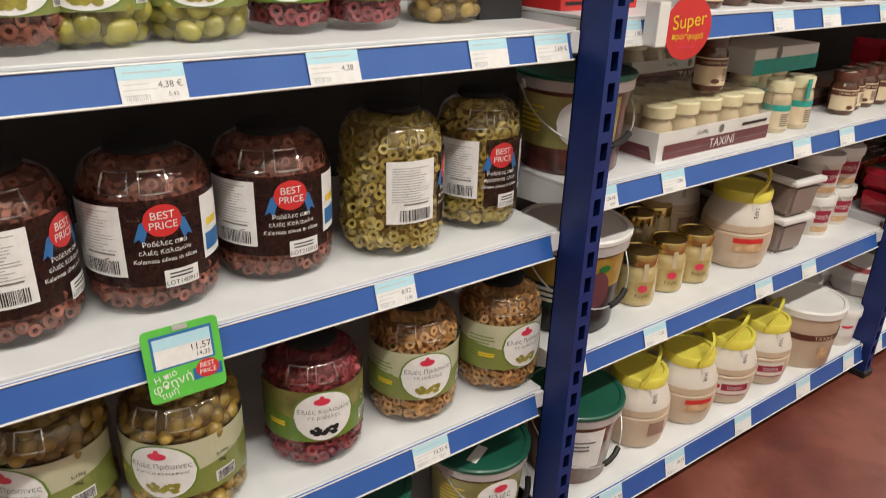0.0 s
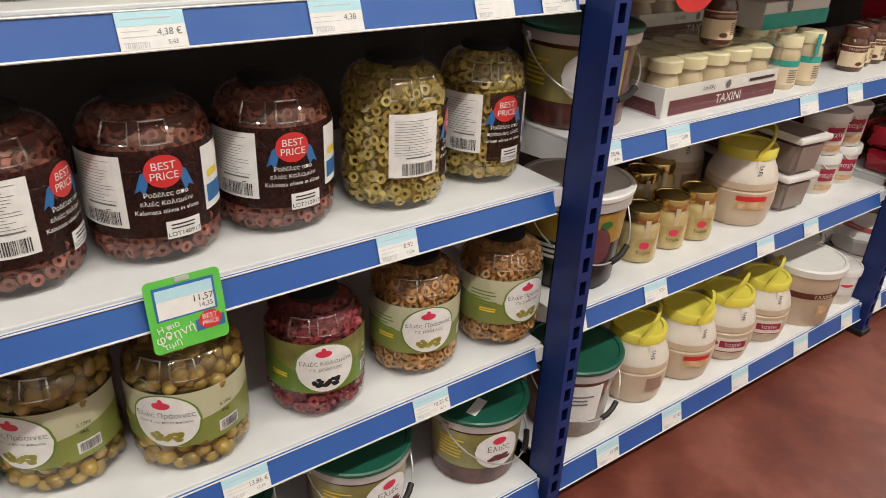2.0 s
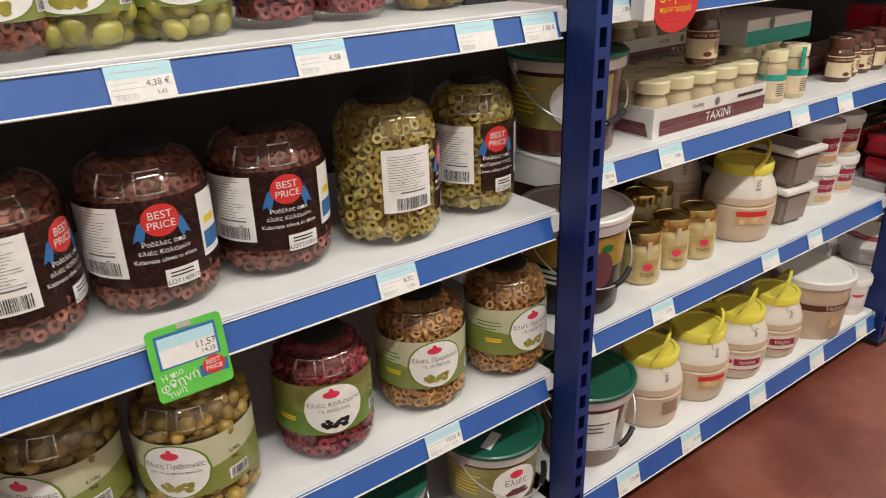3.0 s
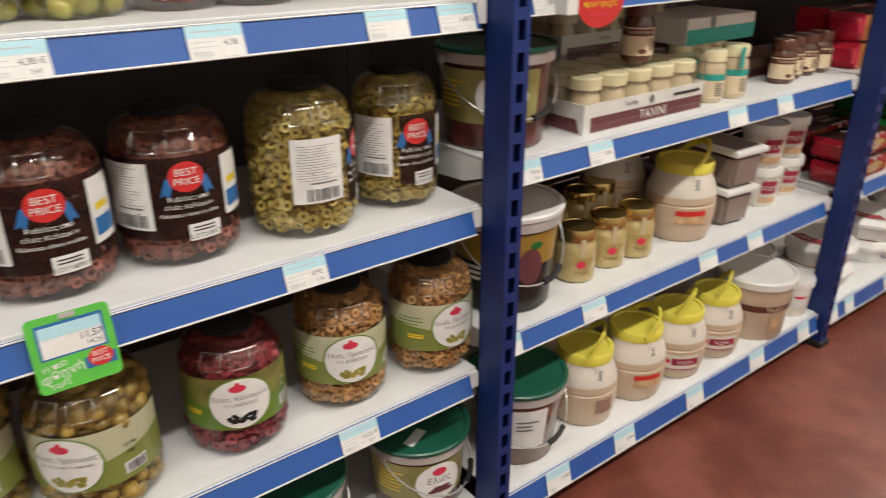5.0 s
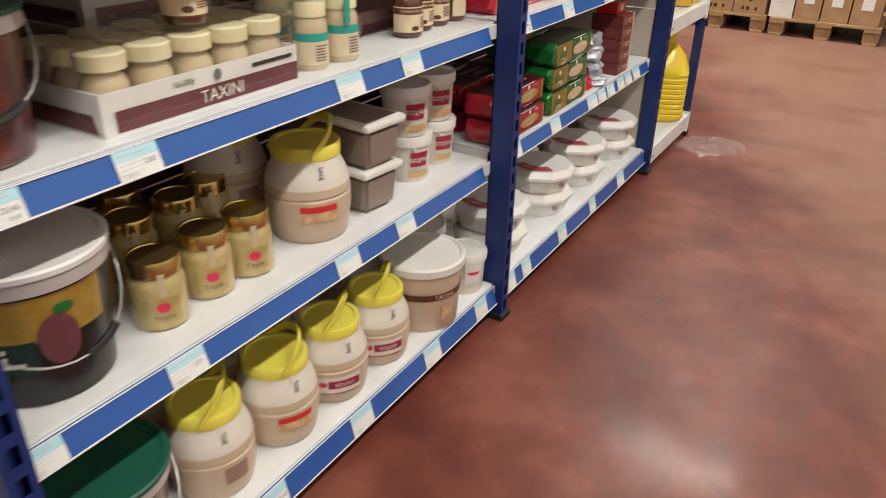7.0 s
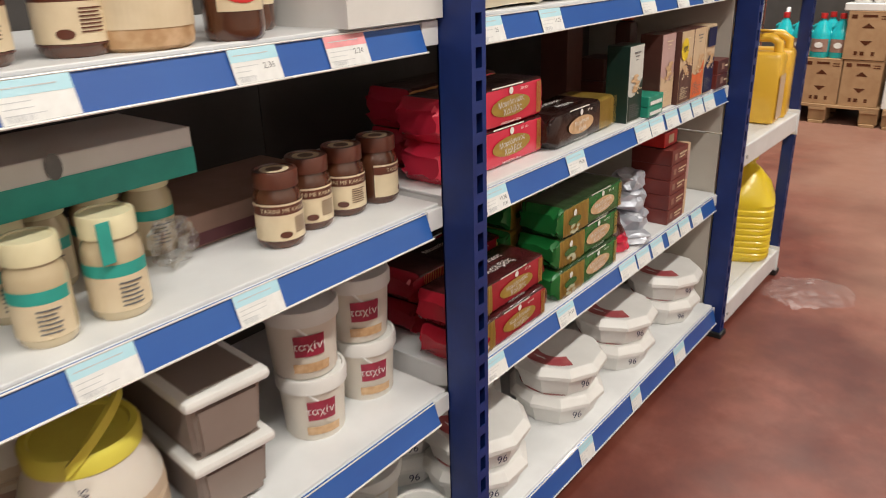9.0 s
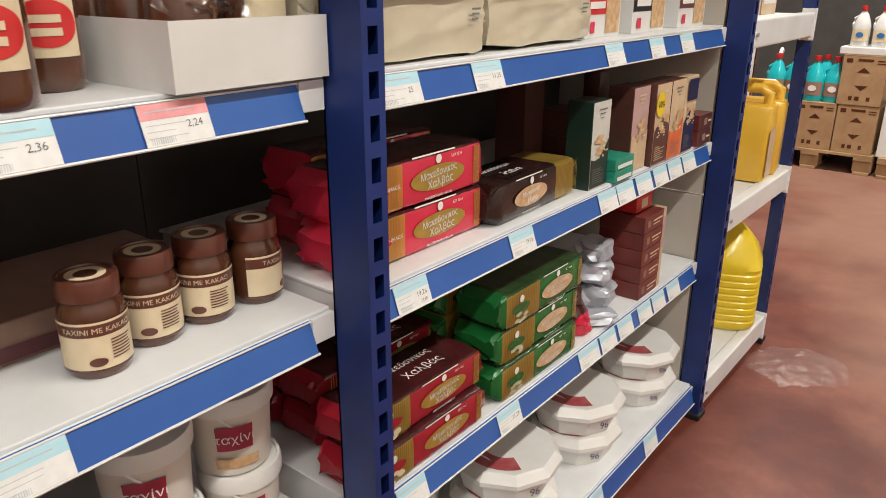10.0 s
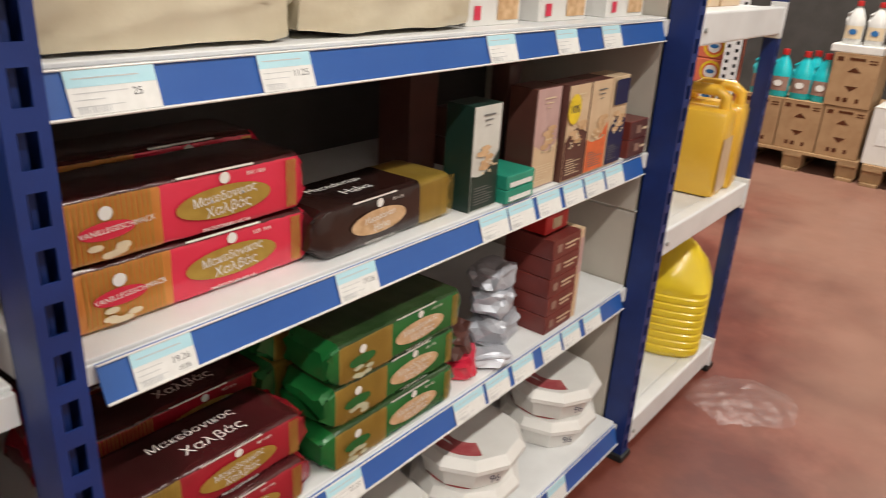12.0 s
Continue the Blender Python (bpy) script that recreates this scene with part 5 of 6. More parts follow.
# white open carton with wrapped jars, upper shelf
wc = thing("white_carton", pose(1.203, 0.008, z23), "white open carton of jars under torn clear film", "carton")
L, D, h = 0.2, 0.3, 0.068
bm = open_tray(L, D, h)
part("tray", bm, WHITE_CARD, wc)
for k in range(2):
    for j in range(3):
        part("jar", lathe([(0, 0.004), (0.034, 0.004), (0.036, 0.012), (0.036, 0.1), (0.03, 0.11), (0.03, 0.135), (0, 0.135)], 24, None, 0.055 + k * 0.09, 0.06 + j * 0.09), CHOC, wc, "", True)
part("label_glimpse", band(0.036, 0.06, 0.09, -50, 40, 0.001), CREAM_PRINT, wc).location = (0.145, 0.06, 0)
film = bmesh.new()
rnd = random.Random(8)
n = 14
grid = [[film.verts.new((0.004 + (L - 0.008) * i / n, 0.004 + 0.2 * j / n, 0.062 + 0.085 * math.sin(math.pi * min(1, (j + 1) / n) / 2) + rnd.uniform(-0.012, 0.012))) for j in range(n + 1)] for i in range(n + 1)]
for i in range(n):
    for j in range(n):
        film.faces.new((grid[i][j], grid[i + 1][j], grid[i + 1][j + 1], grid[i][j + 1]))
part("film", film, PET_WRAP, wc, "crumpled clear film")

# boxes on the upper shelf beyond the first post
red_tin = thing("red_carton", pose(0.0, 0.16, zA), "red printed carton on an upper shelf", "carton")
part("box", box(-0.08, 0.016, 0, 0.12, 0, 0.16, 0.002), INK, red_tin)
red_tin2 = thing("red_carton", pose(0.07, 0.12, z23), "red printed carton on an upper shelf", "carton")
part("box", box(0, 0.2, 0, 0.2, 0, 0.16, 0.002), RED_INK, red_tin2)
part("print_line", flat(0.01, 0.19, 0.01, 0.016, -0.0012), BLACK, red_tin2)


# ---- halva packs ----
def pillow_pack(m, L, D, H, wrap_mat, band_mat, label, seed=1, band_len=0.3, plate=GOLD_PRINT, text="Χαλβάς", side="left", picture=True, top_shade_mat=None, band_from=0.07):
    """A foil-wrapped block with folded ends that taper to a crimp; x runs along its front."""
    t = thing("halva_pack", m, label, "halva pack", "foil-wrapped halva blocks")
    rnd = random.Random(seed)
    bm = bmesh.new()
    nx, ny = 34, 28
    rings = []
    for i in range(nx + 1):
        s = i / nx
        x = L * s
        edge = min(s, 1 - s) * L
        k = min(1.0, edge / 0.022)
        k = k * k * (3 - 2 * k)
        hh, dd = H / 2 * (0.5 + 0.5 * k), D / 2 * (0.8 + 0.2 * k)
        ring = []
        for j in range(ny):
            a = 2 * math.pi * j / ny
            ca, sa = math.cos(a), math.sin(a)
            p = 0.2
            yy = dd * math.copysign(abs(ca) ** p, ca)
            zz = hh * math.copysign(abs(sa) ** p, sa)
            w = 0.0042 * (1 - k) + 0.0007
            ring.append(bm.verts.new((x + rnd.uniform(-w, w), D / 2 + yy + rnd.uniform(-w, w), H / 2 + zz + rnd.uniform(-w, w))))
        rings.append(ring)
    lo, hi = (0.0, band_len) if side == "left" else (1 - band_len, 1.0)
    for i in range(nx):
        for j in range(ny):
            f = bm.faces.new((rings[i][j], rings[i + 1][j], rings[i + 1][(j + 1) % ny], rings[i][(j + 1) % ny]))
            s = (i + 0.5) / nx
            # Index 2 paints shade from the shelf above onto the top faces.
            f.material_index = 2 if top_shade_mat and 2 <= (j * 28 // ny) < 12 and 0.06 < s < 0.94 else 1 if lo + band_from < s < hi else 0
    bm.faces.new(rings[0][::-1])
    bm.faces.new(rings[-1])
    bmesh.ops.recalc_face_normals(bm, faces=bm.faces[:])
    part("wrapper", bm, [wrap_mat, band_mat] + ([top_shade_mat] if top_shade_mat else []), t, "", True)
    c = 0.62 if side == "left" else 0.4
    plq = part("gold_oval", flat_oval(L * c, H * 0.48, L * 0.19, H * 0.25, -0.0022), plate, t, "oval printed plate")
    first = "Μακεδονικός" if text == "Χαλβάς" else "Macedonian"
    tx = place(words(text, H * 0.23, 0.95), pose(L * c + 0.004, -0.0032, H * 0.37, 0, -4))
    join(tx, place(words(first, H * 0.2, 0.92), pose(L * c, -0.0032, H * 0.57, 0, -4)))
    part("lettering", tx, WHITE_INK, plq)
    part("foot_print", place(words("MACEDONIAN HALVA", H * 0.085), pose(L * c, -0.0022, H * 0.09)), WHITE_INK, t)
    part("side_words", place(words("SEIT 1924", H * 0.085), pose(L * (c + 0.13), -0.0022, H * 0.83)), WHITE_INK, t)
    part("emblem", flat_oval(L * c, H * 0.84, H * 0.09, H * 0.09, -0.0022), WHITE_INK, t)
    part("top_print", flat(L * (c - 0.18), L * (c + 0.12), H * 0.955, H * 0.99, -0.0018), WHITE_INK, t)
    tl = place(words(text, H * 0.36), pose(L * (c - 0.04), D * 0.3, H + 0.003, -90, 0, 0))
    join(tl, place(words(first, H * 0.3), pose(L * (c - 0.08), D * 0.6, H + 0.003, -90, 0, 0)))
    if wrap_mat in (FOIL_DRED, FOIL_BROWN):
        part("top_lettering", tl, WHITE_INK, t)
    if picture:
        s = 0.2 if side == "left" else 0.8
        fl = bmesh.new()
        for k in range(7):
            a = rnd.uniform(0, 6.28)
            flat_oval(L * s + 0.016 * math.cos(a), H * 0.22 + 0.008 * math.sin(a), 0.009, 0.004, -0.0022 - k * 1e-4, 8, fl)
        part("flower_picture", fl, CREAM_PRINT if seed % 2 else SAGE_PALE, t)
        part("band_emblem", flat_oval(L * s, H * 0.72, H * 0.1, H * 0.1, -0.0026), WHITE_INK, t)
        part("band_oval", flat_oval(L * s, H * 0.47, L * 0.09, H * 0.13, -0.002), wrap_mat, t)
    st = bmesh.new()
    for k in range(16):
        x0 = L * (lo + 0.09) + (L * (band_len - 0.1)) * k / 16
        flat(x0, x0 + 0.0015, H * 0.06, H * 0.94, -0.0014, st)
    part("gold_stripe_print", st, GOLD_PRINT, t, kind="stuff")
    ed = bmesh.new()
    for k in range(9):
        flat(L * 0.885 + k * 0.0018, L * 0.885 + k * 0.0018 + 0.001, H * 0.1, H * 0.9, -0.0016, ed)
    part("gold_edge", ed, GOLD_PRINT, t, kind="stuff")
    return t


z31, z32, z33 = Z[2, 1], Z[2, 2], Z[2, 3]
for k in range(2):
    p = pillow_pack(pose(1.462 + k * 0.008, 0.068 + 0.003 * k, z32 + 0.079 * (1 - k) + 0.001), 0.35, 0.105, 0.078, FOIL_RED, FOIL_ORANGE, "red and gold foil halva pack stacked on the shelf", 3 + 2 * k, 0.37, top_shade_mat=FOIL_RED_TOP_SHADE)
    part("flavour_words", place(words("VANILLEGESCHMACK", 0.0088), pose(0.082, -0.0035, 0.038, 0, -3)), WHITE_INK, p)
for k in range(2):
    pillow_pack(pose(1.52, 0.2, z32 + 0.079 * k + 0.001), 0.32, 0.105, 0.078, FOIL_RED, FOIL_ORANGE, "red foil halva pack in the row behind", 5, 0.37, top_shade_mat=FOIL_RED_TOP_SHADE)
pillow_pack(pose(1.802, 0.044, z32 + 0.001, 0, 0, 2), 0.312, 0.115, 0.075, FOIL_BROWN, FOIL_GOLD, "dark brown and gold foil halva pack", 4, 0.36, HALVA, "Halva", "right", False)
for k in range(3):
    pillow_pack(pose(1.802 + 0.004 * k, 0.026 + 0.005 * (k % 2), z31 + 0.0735 * k + 0.001), 0.315, 0.11, 0.073, FOIL_GREEN, FOIL_GOLD, "green and gold foil halva pack in a stack", 6 + 2 * k, 0.4, HALVA, top_shade_mat=FOIL_GREEN_TOP_SHADE)
    pillow_pack(pose(1.79, 0.15, z31 + 0.0735 * k + 0.001), 0.315, 0.11, 0.073, FOIL_GREEN, FOIL_GOLD, "green foil halva pack in the row behind", 12, 0.4, HALVA)
for k in range(2):
    pillow_pack(pose(1.45 + 0.006 * k, 0.024 + 0.012 * k, z31 + 0.07 * k + 0.001), 0.32, 0.11, 0.069, FOIL_DRED, FOIL_GOLD, "dark red foil halva pack with flower print", 7 + 2 * k, 0.34, top_shade_mat=FOIL_RED_TOP_SHADE, band_from=0.15)
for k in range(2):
    pillow_pack(pose(1.5, 0.175 + 0.12 * k, z31 + 0.001), 0.32, 0.11, 0.069, FOIL_DRED, FOIL_DRED, "dark red foil halva pack in the row behind", 9, 0.38, picture=False, top_shade_mat=FOIL_RED_TOP_SHADE)
    pillow_pack(pose(1.5, 0.175 + 0.12 * k, z31 + 0.071), 0.32, 0.11, 0.069, FOIL_DRED, FOIL_DRED, "dark red foil halva pack in the row behind", 9, 0.38, picture=False, top_shade_mat=FOIL_RED_TOP_SHADE)


def crumpled(m, size, mats, label, seed):
    """A small irregular foil packet."""
    t = thing("foil_packet", m, label, "packet", "small foil packets")
    rnd = random.Random(seed)
    bm = bmesh.new()
    bmesh.ops.create_icosphere(bm, subdivisions=3, radius=1)
    for v in bm.verts:
        k = 1 + 0.3 * noise.noise(v.co * 2.2 + Vector((seed, 0, 0))) + 0.24 * abs(noise.noise(v.co * 4 + Vector((0, seed, 0)))) - 0.1 * abs(noise.noise(v.co * 8 + Vector((seed, seed, 0))))
        v.co = Vector((math.copysign(abs(v.co.x) ** 0.6, v.co.x) * size[0], math.copysign(abs(v.co.y) ** 0.6, v.co.y) * size[1], math.copysign(abs(v.co.z) ** 0.7, v.co.z) * size[2])) * k
    low = min(v.co.z for v in bm.verts)
    for v in bm.verts:
        v.co.z -= low
    part("packet", bm, mats, t)
    return t


crumpled(pose(2.35, 0.11, z31, 0, 0, 20), (0.06, 0.045, 0.03), FOIL_SILVER, "crumpled silver foil packet", 1)
crumpled(pose(2.352, 0.118, z31 + 0.058, 0, 0, 30), (0.055, 0.042, 0.03), FOIL_SILVER, "crumpled silver foil packet on another", 2)
crumpled(pose(2.348, 0.12, z31 + 0.112, 0, 0, 10), (0.05, 0.04, 0.026), FOIL_SILVER, "crumpled silver foil packet on top", 3)
crumpled(pose(2.2, 0.085, z31, 0, 0, 40), (0.055, 0.032, 0.022), FOIL_RED, "small red and silver foil packet", 4)
crumpled(pose(2.245, 0.055, z31, 0, 0, -35), (0.055, 0.026, 0.015), FOIL_SILVER, "small silver foil packet", 5)
crumpled(pose(2.19, 0.1, z31 + 0.042, 0, 0, 35), (0.06, 0.035, 0.022), BROWN_BOX, "small brown foil packet", 6)


crumpled(pose(0.992, 0.16, z22, 0, 0, 25), (0.03, 0.022, 0.03), PET_EDGE, "crumpled torn clear wrapping film by the jars", 9)


# ---- printed boxes ----
def carton(m, w, d, h, side, front, label, fields=(), category="box", group="printed food boxes"):
    t = thing("food_box", m, label, category, group)
    bm = box(0, w, 0, d, 0, h)
    for f in bm.faces:
        f.material_index = 1 if f.normal.y < -0.5 or f.calc_center_median().y < 1e-4 else 0
    bmesh.ops.bevel(bm, geom=list(bm.edges), offset=0.0012, segments=1, affect="EDGES")
    part("carton", bm, [side, front], t)
    for k, (x0, x1, z0, z1, mt) in enumerate(fields):
        part("print_field", flat(w * x0, w * x1, h * z0, h * z1, -0.0010 - 0.0005 * k), mt, t)
    return t


def box_print(t, w, h, sweep, lines, seed):
    """A curved sweep of colour, cut slices and small lines of print on a tall box."""
    rnd = random.Random(seed)
    bm = bmesh.new()
    top = [(w * k / 10, h * (0.4 + 0.1 * math.sin(0.5 + 0.33 * k + seed) + 0.012 * k)) for k in range(11)]
    bm.faces.new([bm.verts.new((x, -0.0012, z)) for x, z in [(w * 0.02, h * 0.02), (w * 0.98, h * 0.02)]] + [bm.verts.new((min(w * 0.98, max(w * 0.02, x)), -0.0012, z)) for x, z in reversed(top)])
    part("colour_sweep", bm, sweep, t)
    pic = bmesh.new()
    for k in range(5):
        flat_oval(w * rnd.uniform(0.35, 0.75), h * (0.42 + 0.045 * k), w * rnd.uniform(0.16, 0.24), h * 0.03, -0.0018 - 0.0002 * k, 12, pic, 0.15, 5)
    part("slices_picture", pic, HALVA, t)
    crumbs = bmesh.new()
    for k in range(9):
        flat_oval(w * rnd.uniform(0.2, 0.85), h * rnd.uniform(0.36, 0.5), w * 0.05, h * 0.012, -0.003, 7, crumbs)
    part("crumbs_picture", crumbs, CREAM_PRINT, t)
    pr = bmesh.new()
    for k in range(7):
        flat(w * 0.14, w * rnd.uniform(0.4, 0.85), h * (0.07 + 0.026 * k), h * (0.07 + 0.026 * k) + 0.0016, -0.0018, pr)
    for k in range(3):
        flat(w * (0.3 + 0.05 * k), w * (0.72 - 0.07 * k), h * (0.9 - 0.045 * k), h * (0.9 - 0.045 * k) + 0.0028 - 0.0006 * k, -0.0018, pr)
    part("small_print", pr, lines, t, kind="stuff")
    return t


def add_words(t, body, size, x, z, mt=WHITE_INK, turn=0):
    part("lettering", place(words(body, size), pose(x, -0.0034, z, 0, turn)), mt, t)


for k in range(1):
    t = carton(pose(2.13 + 0.002 * k, 0.036 + 0.06 * k, z32), 0.078, 0.058, 0.18, GREEN_BOX, GREY_CARD, "tall pale grey halva box with a dark green side")
    if k == 0:
        box_print(t, 0.078, 0.18, GREEN_BOX, INK_GREY, 3)
for k in range(2):
    carton(pose(2.218, 0.02, z32 + 0.026 * k), 0.088, 0.12, 0.025, TEAL_BOX, TEAL_BOX, "small flat teal box", ((0.1, 0.9, 0.15, 0.5, PAPER),))
tall = ((2.32, 0.085, MAUVE_BOX, BROWN_BOX), (2.409, 0.085, TAN_BOX, BROWN_BOX), (2.497, 0.085, TAN_BOX, ORANGE_INK), (2.586, 0.075, TAN_BOX, NAVY_INK))
for x, w, front, side in tall:
    for k in range(1):
        t = carton(pose(x, (0.038 if front is MAUVE_BOX else 0.024) + 0.062 * k, z32), w, 0.06, 0.188, BROWN_BOX if side is not NAVY_INK else TAN_BOX, front, "tall printed halva box with a picture of slices")
        if k == 0:
            box_print(t, w, 0.186, TAN_BOX if front is MAUVE_BOX else side, INK_GREY if side is not BROWN_BOX else CREAM_PRINT, 5 + int(x * 37))
            if side is NAVY_INK:
                part("top_field", flat(w * 0.1, w * 0.9, 0.13, 0.182, -0.004), NAVY_INK, t)
sticker = thing("discount_sticker", pose(2.43, 0.0205, z32 + 0.142), "yellow round discount sticker on a tall box", "sticker")
part("disc", flat_oval(0, 0, 0.024, 0.029, 0), YELLOW_INK, sticker)
part("number", place(words("10%", 0.021), pose(0, -0.001, 0)), NAVY_INK, sticker)
for k in range(2):
    carton(pose(2.69, 0.02, z32 + 0.041 * k), 0.09, 0.1, 0.04, RED_BROWN_BOX, BROWN_BOX, "small dark brown halva box", ((0.35, 0.6, 0.3, 0.75, PINK_BROWN), (0.66, 0.92, 0.45, 0.58, CREAM_PRINT)))
for k in range(5):
    carton(pose(2.43 + 0.002 * (k % 2), 0.03, z31 + 0.0435 * k), 0.112, 0.12, 0.0425, RED_BROWN_BOX, RED_BROWN_BOX, "small red-brown halva box in a stack", ((0.14, 0.3, 0.3, 0.72, PINK_BROWN), (0.42, 0.9, 0.54, 0.64, CREAM_PRINT), (0.42, 0.78, 0.34, 0.42, CREAM_PRINT)))
carton(pose(2.545, 0.032, z31), 0.02, 0.1, 0.215, TAN_BOX, TAN_BOX, "narrow tan box beside a stack", ((0.1, 0.9, 0.5, 0.9, MAUVE_BOX),))
carton(pose(2.44, 0.06, z31 + 0.2185), 0.09, 0.08, 0.04, RED_INK, RED_INK, "small red box on a stack", ((0.3, 0.7, 0.2, 0.8, CREAM_PRINT),))
carton(pose(2.22, 0.25, z32), 0.08, 0.08, 0.24, BROWN_BOX, BROWN_BOX, "tall dark box in the shade behind")
for k in range(2):
    carton(pose(2.33, 0.2, z32 + 0.0 + 0.06 * k), 0.1, 0.08, 0.058, BROWN_BOX, BROWN_BOX, "dark box in the shade behind")
cone = thing("orange_carton", pose(2.44, 0.18, z32), "tall brown pack with an orange cap in the shade", "carton")
part("pack", box(0, 0.05, 0, 0.05, 0, 0.205, 0.012), BROWN_BOX, cone, "", True)
part("cap", box(0.004, 0.046, 0.004, 0.046, 0.2055, 0.262, 0.012), ORANGE_INK, cone, "orange cap", True)


# ---- beige vacuum packs and wafer boxes, upper shelf ----
def vacuum_pack(m, L, D, H, label, seed, printed=False):
    t = thing("vacuum_pack", m, label, "pack", "beige film-wrapped blocks")
    bm = bmesh.new()
    bmesh.ops.create_cube(bm, size=1)
    bmesh.ops.subdivide_edges(bm, edges=bm.edges[:], cuts=20, use_grid_fill=True)
    for v in bm.verts:
        p = v.co * 2
        q = Vector([math.copysign(1 - (1 - abs(c)) ** 1.6 if abs(c) > 0.86 else abs(c), c) for c in p])
        r = 1 - 0.06 * max(0, abs(q.x) - 0.75) * 4 * abs(q.z)
        w = Vector((q.x * L / 2, q.y * D / 2 * r, q.z * H / 2 * r))
        nz = noise.noise(Vector((w.x * 14 + seed, w.y * 14, w.z * 22)))
        fold = noise.noise(Vector((w.x * 30 + w.z * 45 + seed, 3.1, w.y * 20)))
        ridge = 1 - 2 * abs(noise.noise(Vector((w.x * 9 - w.z * 26 + seed * 2, w.z * 16, w.y * 12 + seed))))
        v.co = w + v.normal * (0.004 * nz + 0.0026 * ridge ** 3 + (0.006 * fold if abs(q.x) > 0.7 else 0.003 * fold)) + Vector((L / 2, D / 2, H / 2 + 0.003))
    low = min(v.co.z for v in bm.verts)
    for v in bm.verts:
        v.co.z -= low
    part("block", bm, BEIGE_FILM, t, "", True)
    if L > 0.1:
        st = bmesh.new()
        for k in range(3):
            flat(L * 0.86, L * (0.93 - 0.01 * k), H * 0.8 - 0.007 * k, H * 0.8 - 0.007 * k + 0.003, -0.0075, st)
        part("date_stamp", st, INK_GREY, t, kind="stuff")
        fl = bmesh.new()
        rim = [[fl.verts.new((L + 0.001 + 0.011 * j, D * (0.06 + 0.88 * k / 14), H * (0.42 + 0.1 * j) + 0.006 * noise.noise(Vector((k * 0.7, j, seed))))) for k in range(15)] for j in range(3)]
        for p, q in zip(rim, rim[1:]):
            for k in range(14):
                fl.faces.new((p[k], p[k + 1], q[k + 1], q[k]))
        part("folded_end", fl, BEIGE_FILM, t, "", True)
    if printed:
        lab = part("label", flat(L * 0.03, L * 0.8, H * 0.05, H * 0.98, -0.006), PAPER, t, "white and red printed label")
        bm = bmesh.new()
        bm.faces.new([bm.verts.new(p) for p in ((L * 0.22, -0.0066, H * 0.05), (L * 0.8, -0.0066, H * 0.05), (L * 0.8, -0.0066, H * 0.34), (L * 0.6, -0.0066, H * 0.26), (L * 0.5, -0.0066, H * 0.18), (L * 0.4, -0.0066, H * 0.3), (L * 0.22, -0.0066, H * 0.3))])
        part("red_field", bm, RED_INK, lab)
        part("halva_picture", flat_oval(L * 0.6, H * 0.58, L * 0.14, H * 0.22, -0.0072), HALVA, lab)
        part("logo", flat_oval(L * 0.32, H * 0.6, 0.016, 0.02, -0.0072), PINK_RED, lab)
        bar = bmesh.new()
        for k in range(14):
            flat(L * (0.06 + 0.01 * k), L * (0.06 + 0.01 * k) + 0.0014, H * 0.1, H * 0.4, -0.0068, bar)
        part("barcode", bar, INK, lab, kind="stuff")
    return t


vacuum_pack(pose(1.455, 0.045, z33), 0.31, 0.2, 0.083, "beige film-wrapped halva block on an upper shelf", 1)
vacuum_pack(pose(1.785, 0.05, z33), 0.33, 0.2, 0.083, "beige film-wrapped halva block on an upper shelf", 4)
vacuum_pack(pose(1.465, 0.04, z33 + 0.087), 0.3, 0.19, 0.09, "beige halva block with a red and white label", 7, True)
vacuum_pack(pose(1.79, 0.045, z33 + 0.087), 0.29, 0.19, 0.09, "beige halva block with a red and white label", 9, True)
vacuum_pack(pose(1.395, 0.045, z23), 0.028, 0.2, 0.17, "beige film-wrapped block behind the blue post", 11)
for x, w, top in ((2.135, 0.15, RED_INK), (2.345, 0.17, BLACK), (2.6, 0.17, MAROON)):
    for k in range(2):
        carton(pose(x, 0.07, z33 + 0.083 * k), w, 0.12, 0.082, WHITE_CARD, WHITE_CARD, "white wafer box with a dark top band", ((0.0, 0.62, 0.55, 0.98, top), (0.55, 0.95, 0.1, 0.9, HALVA), (0.12, 0.24, 0.12, 0.38, PINK_RED), (0.08, 0.5, 0.68, 0.84, WHITE_INK)))


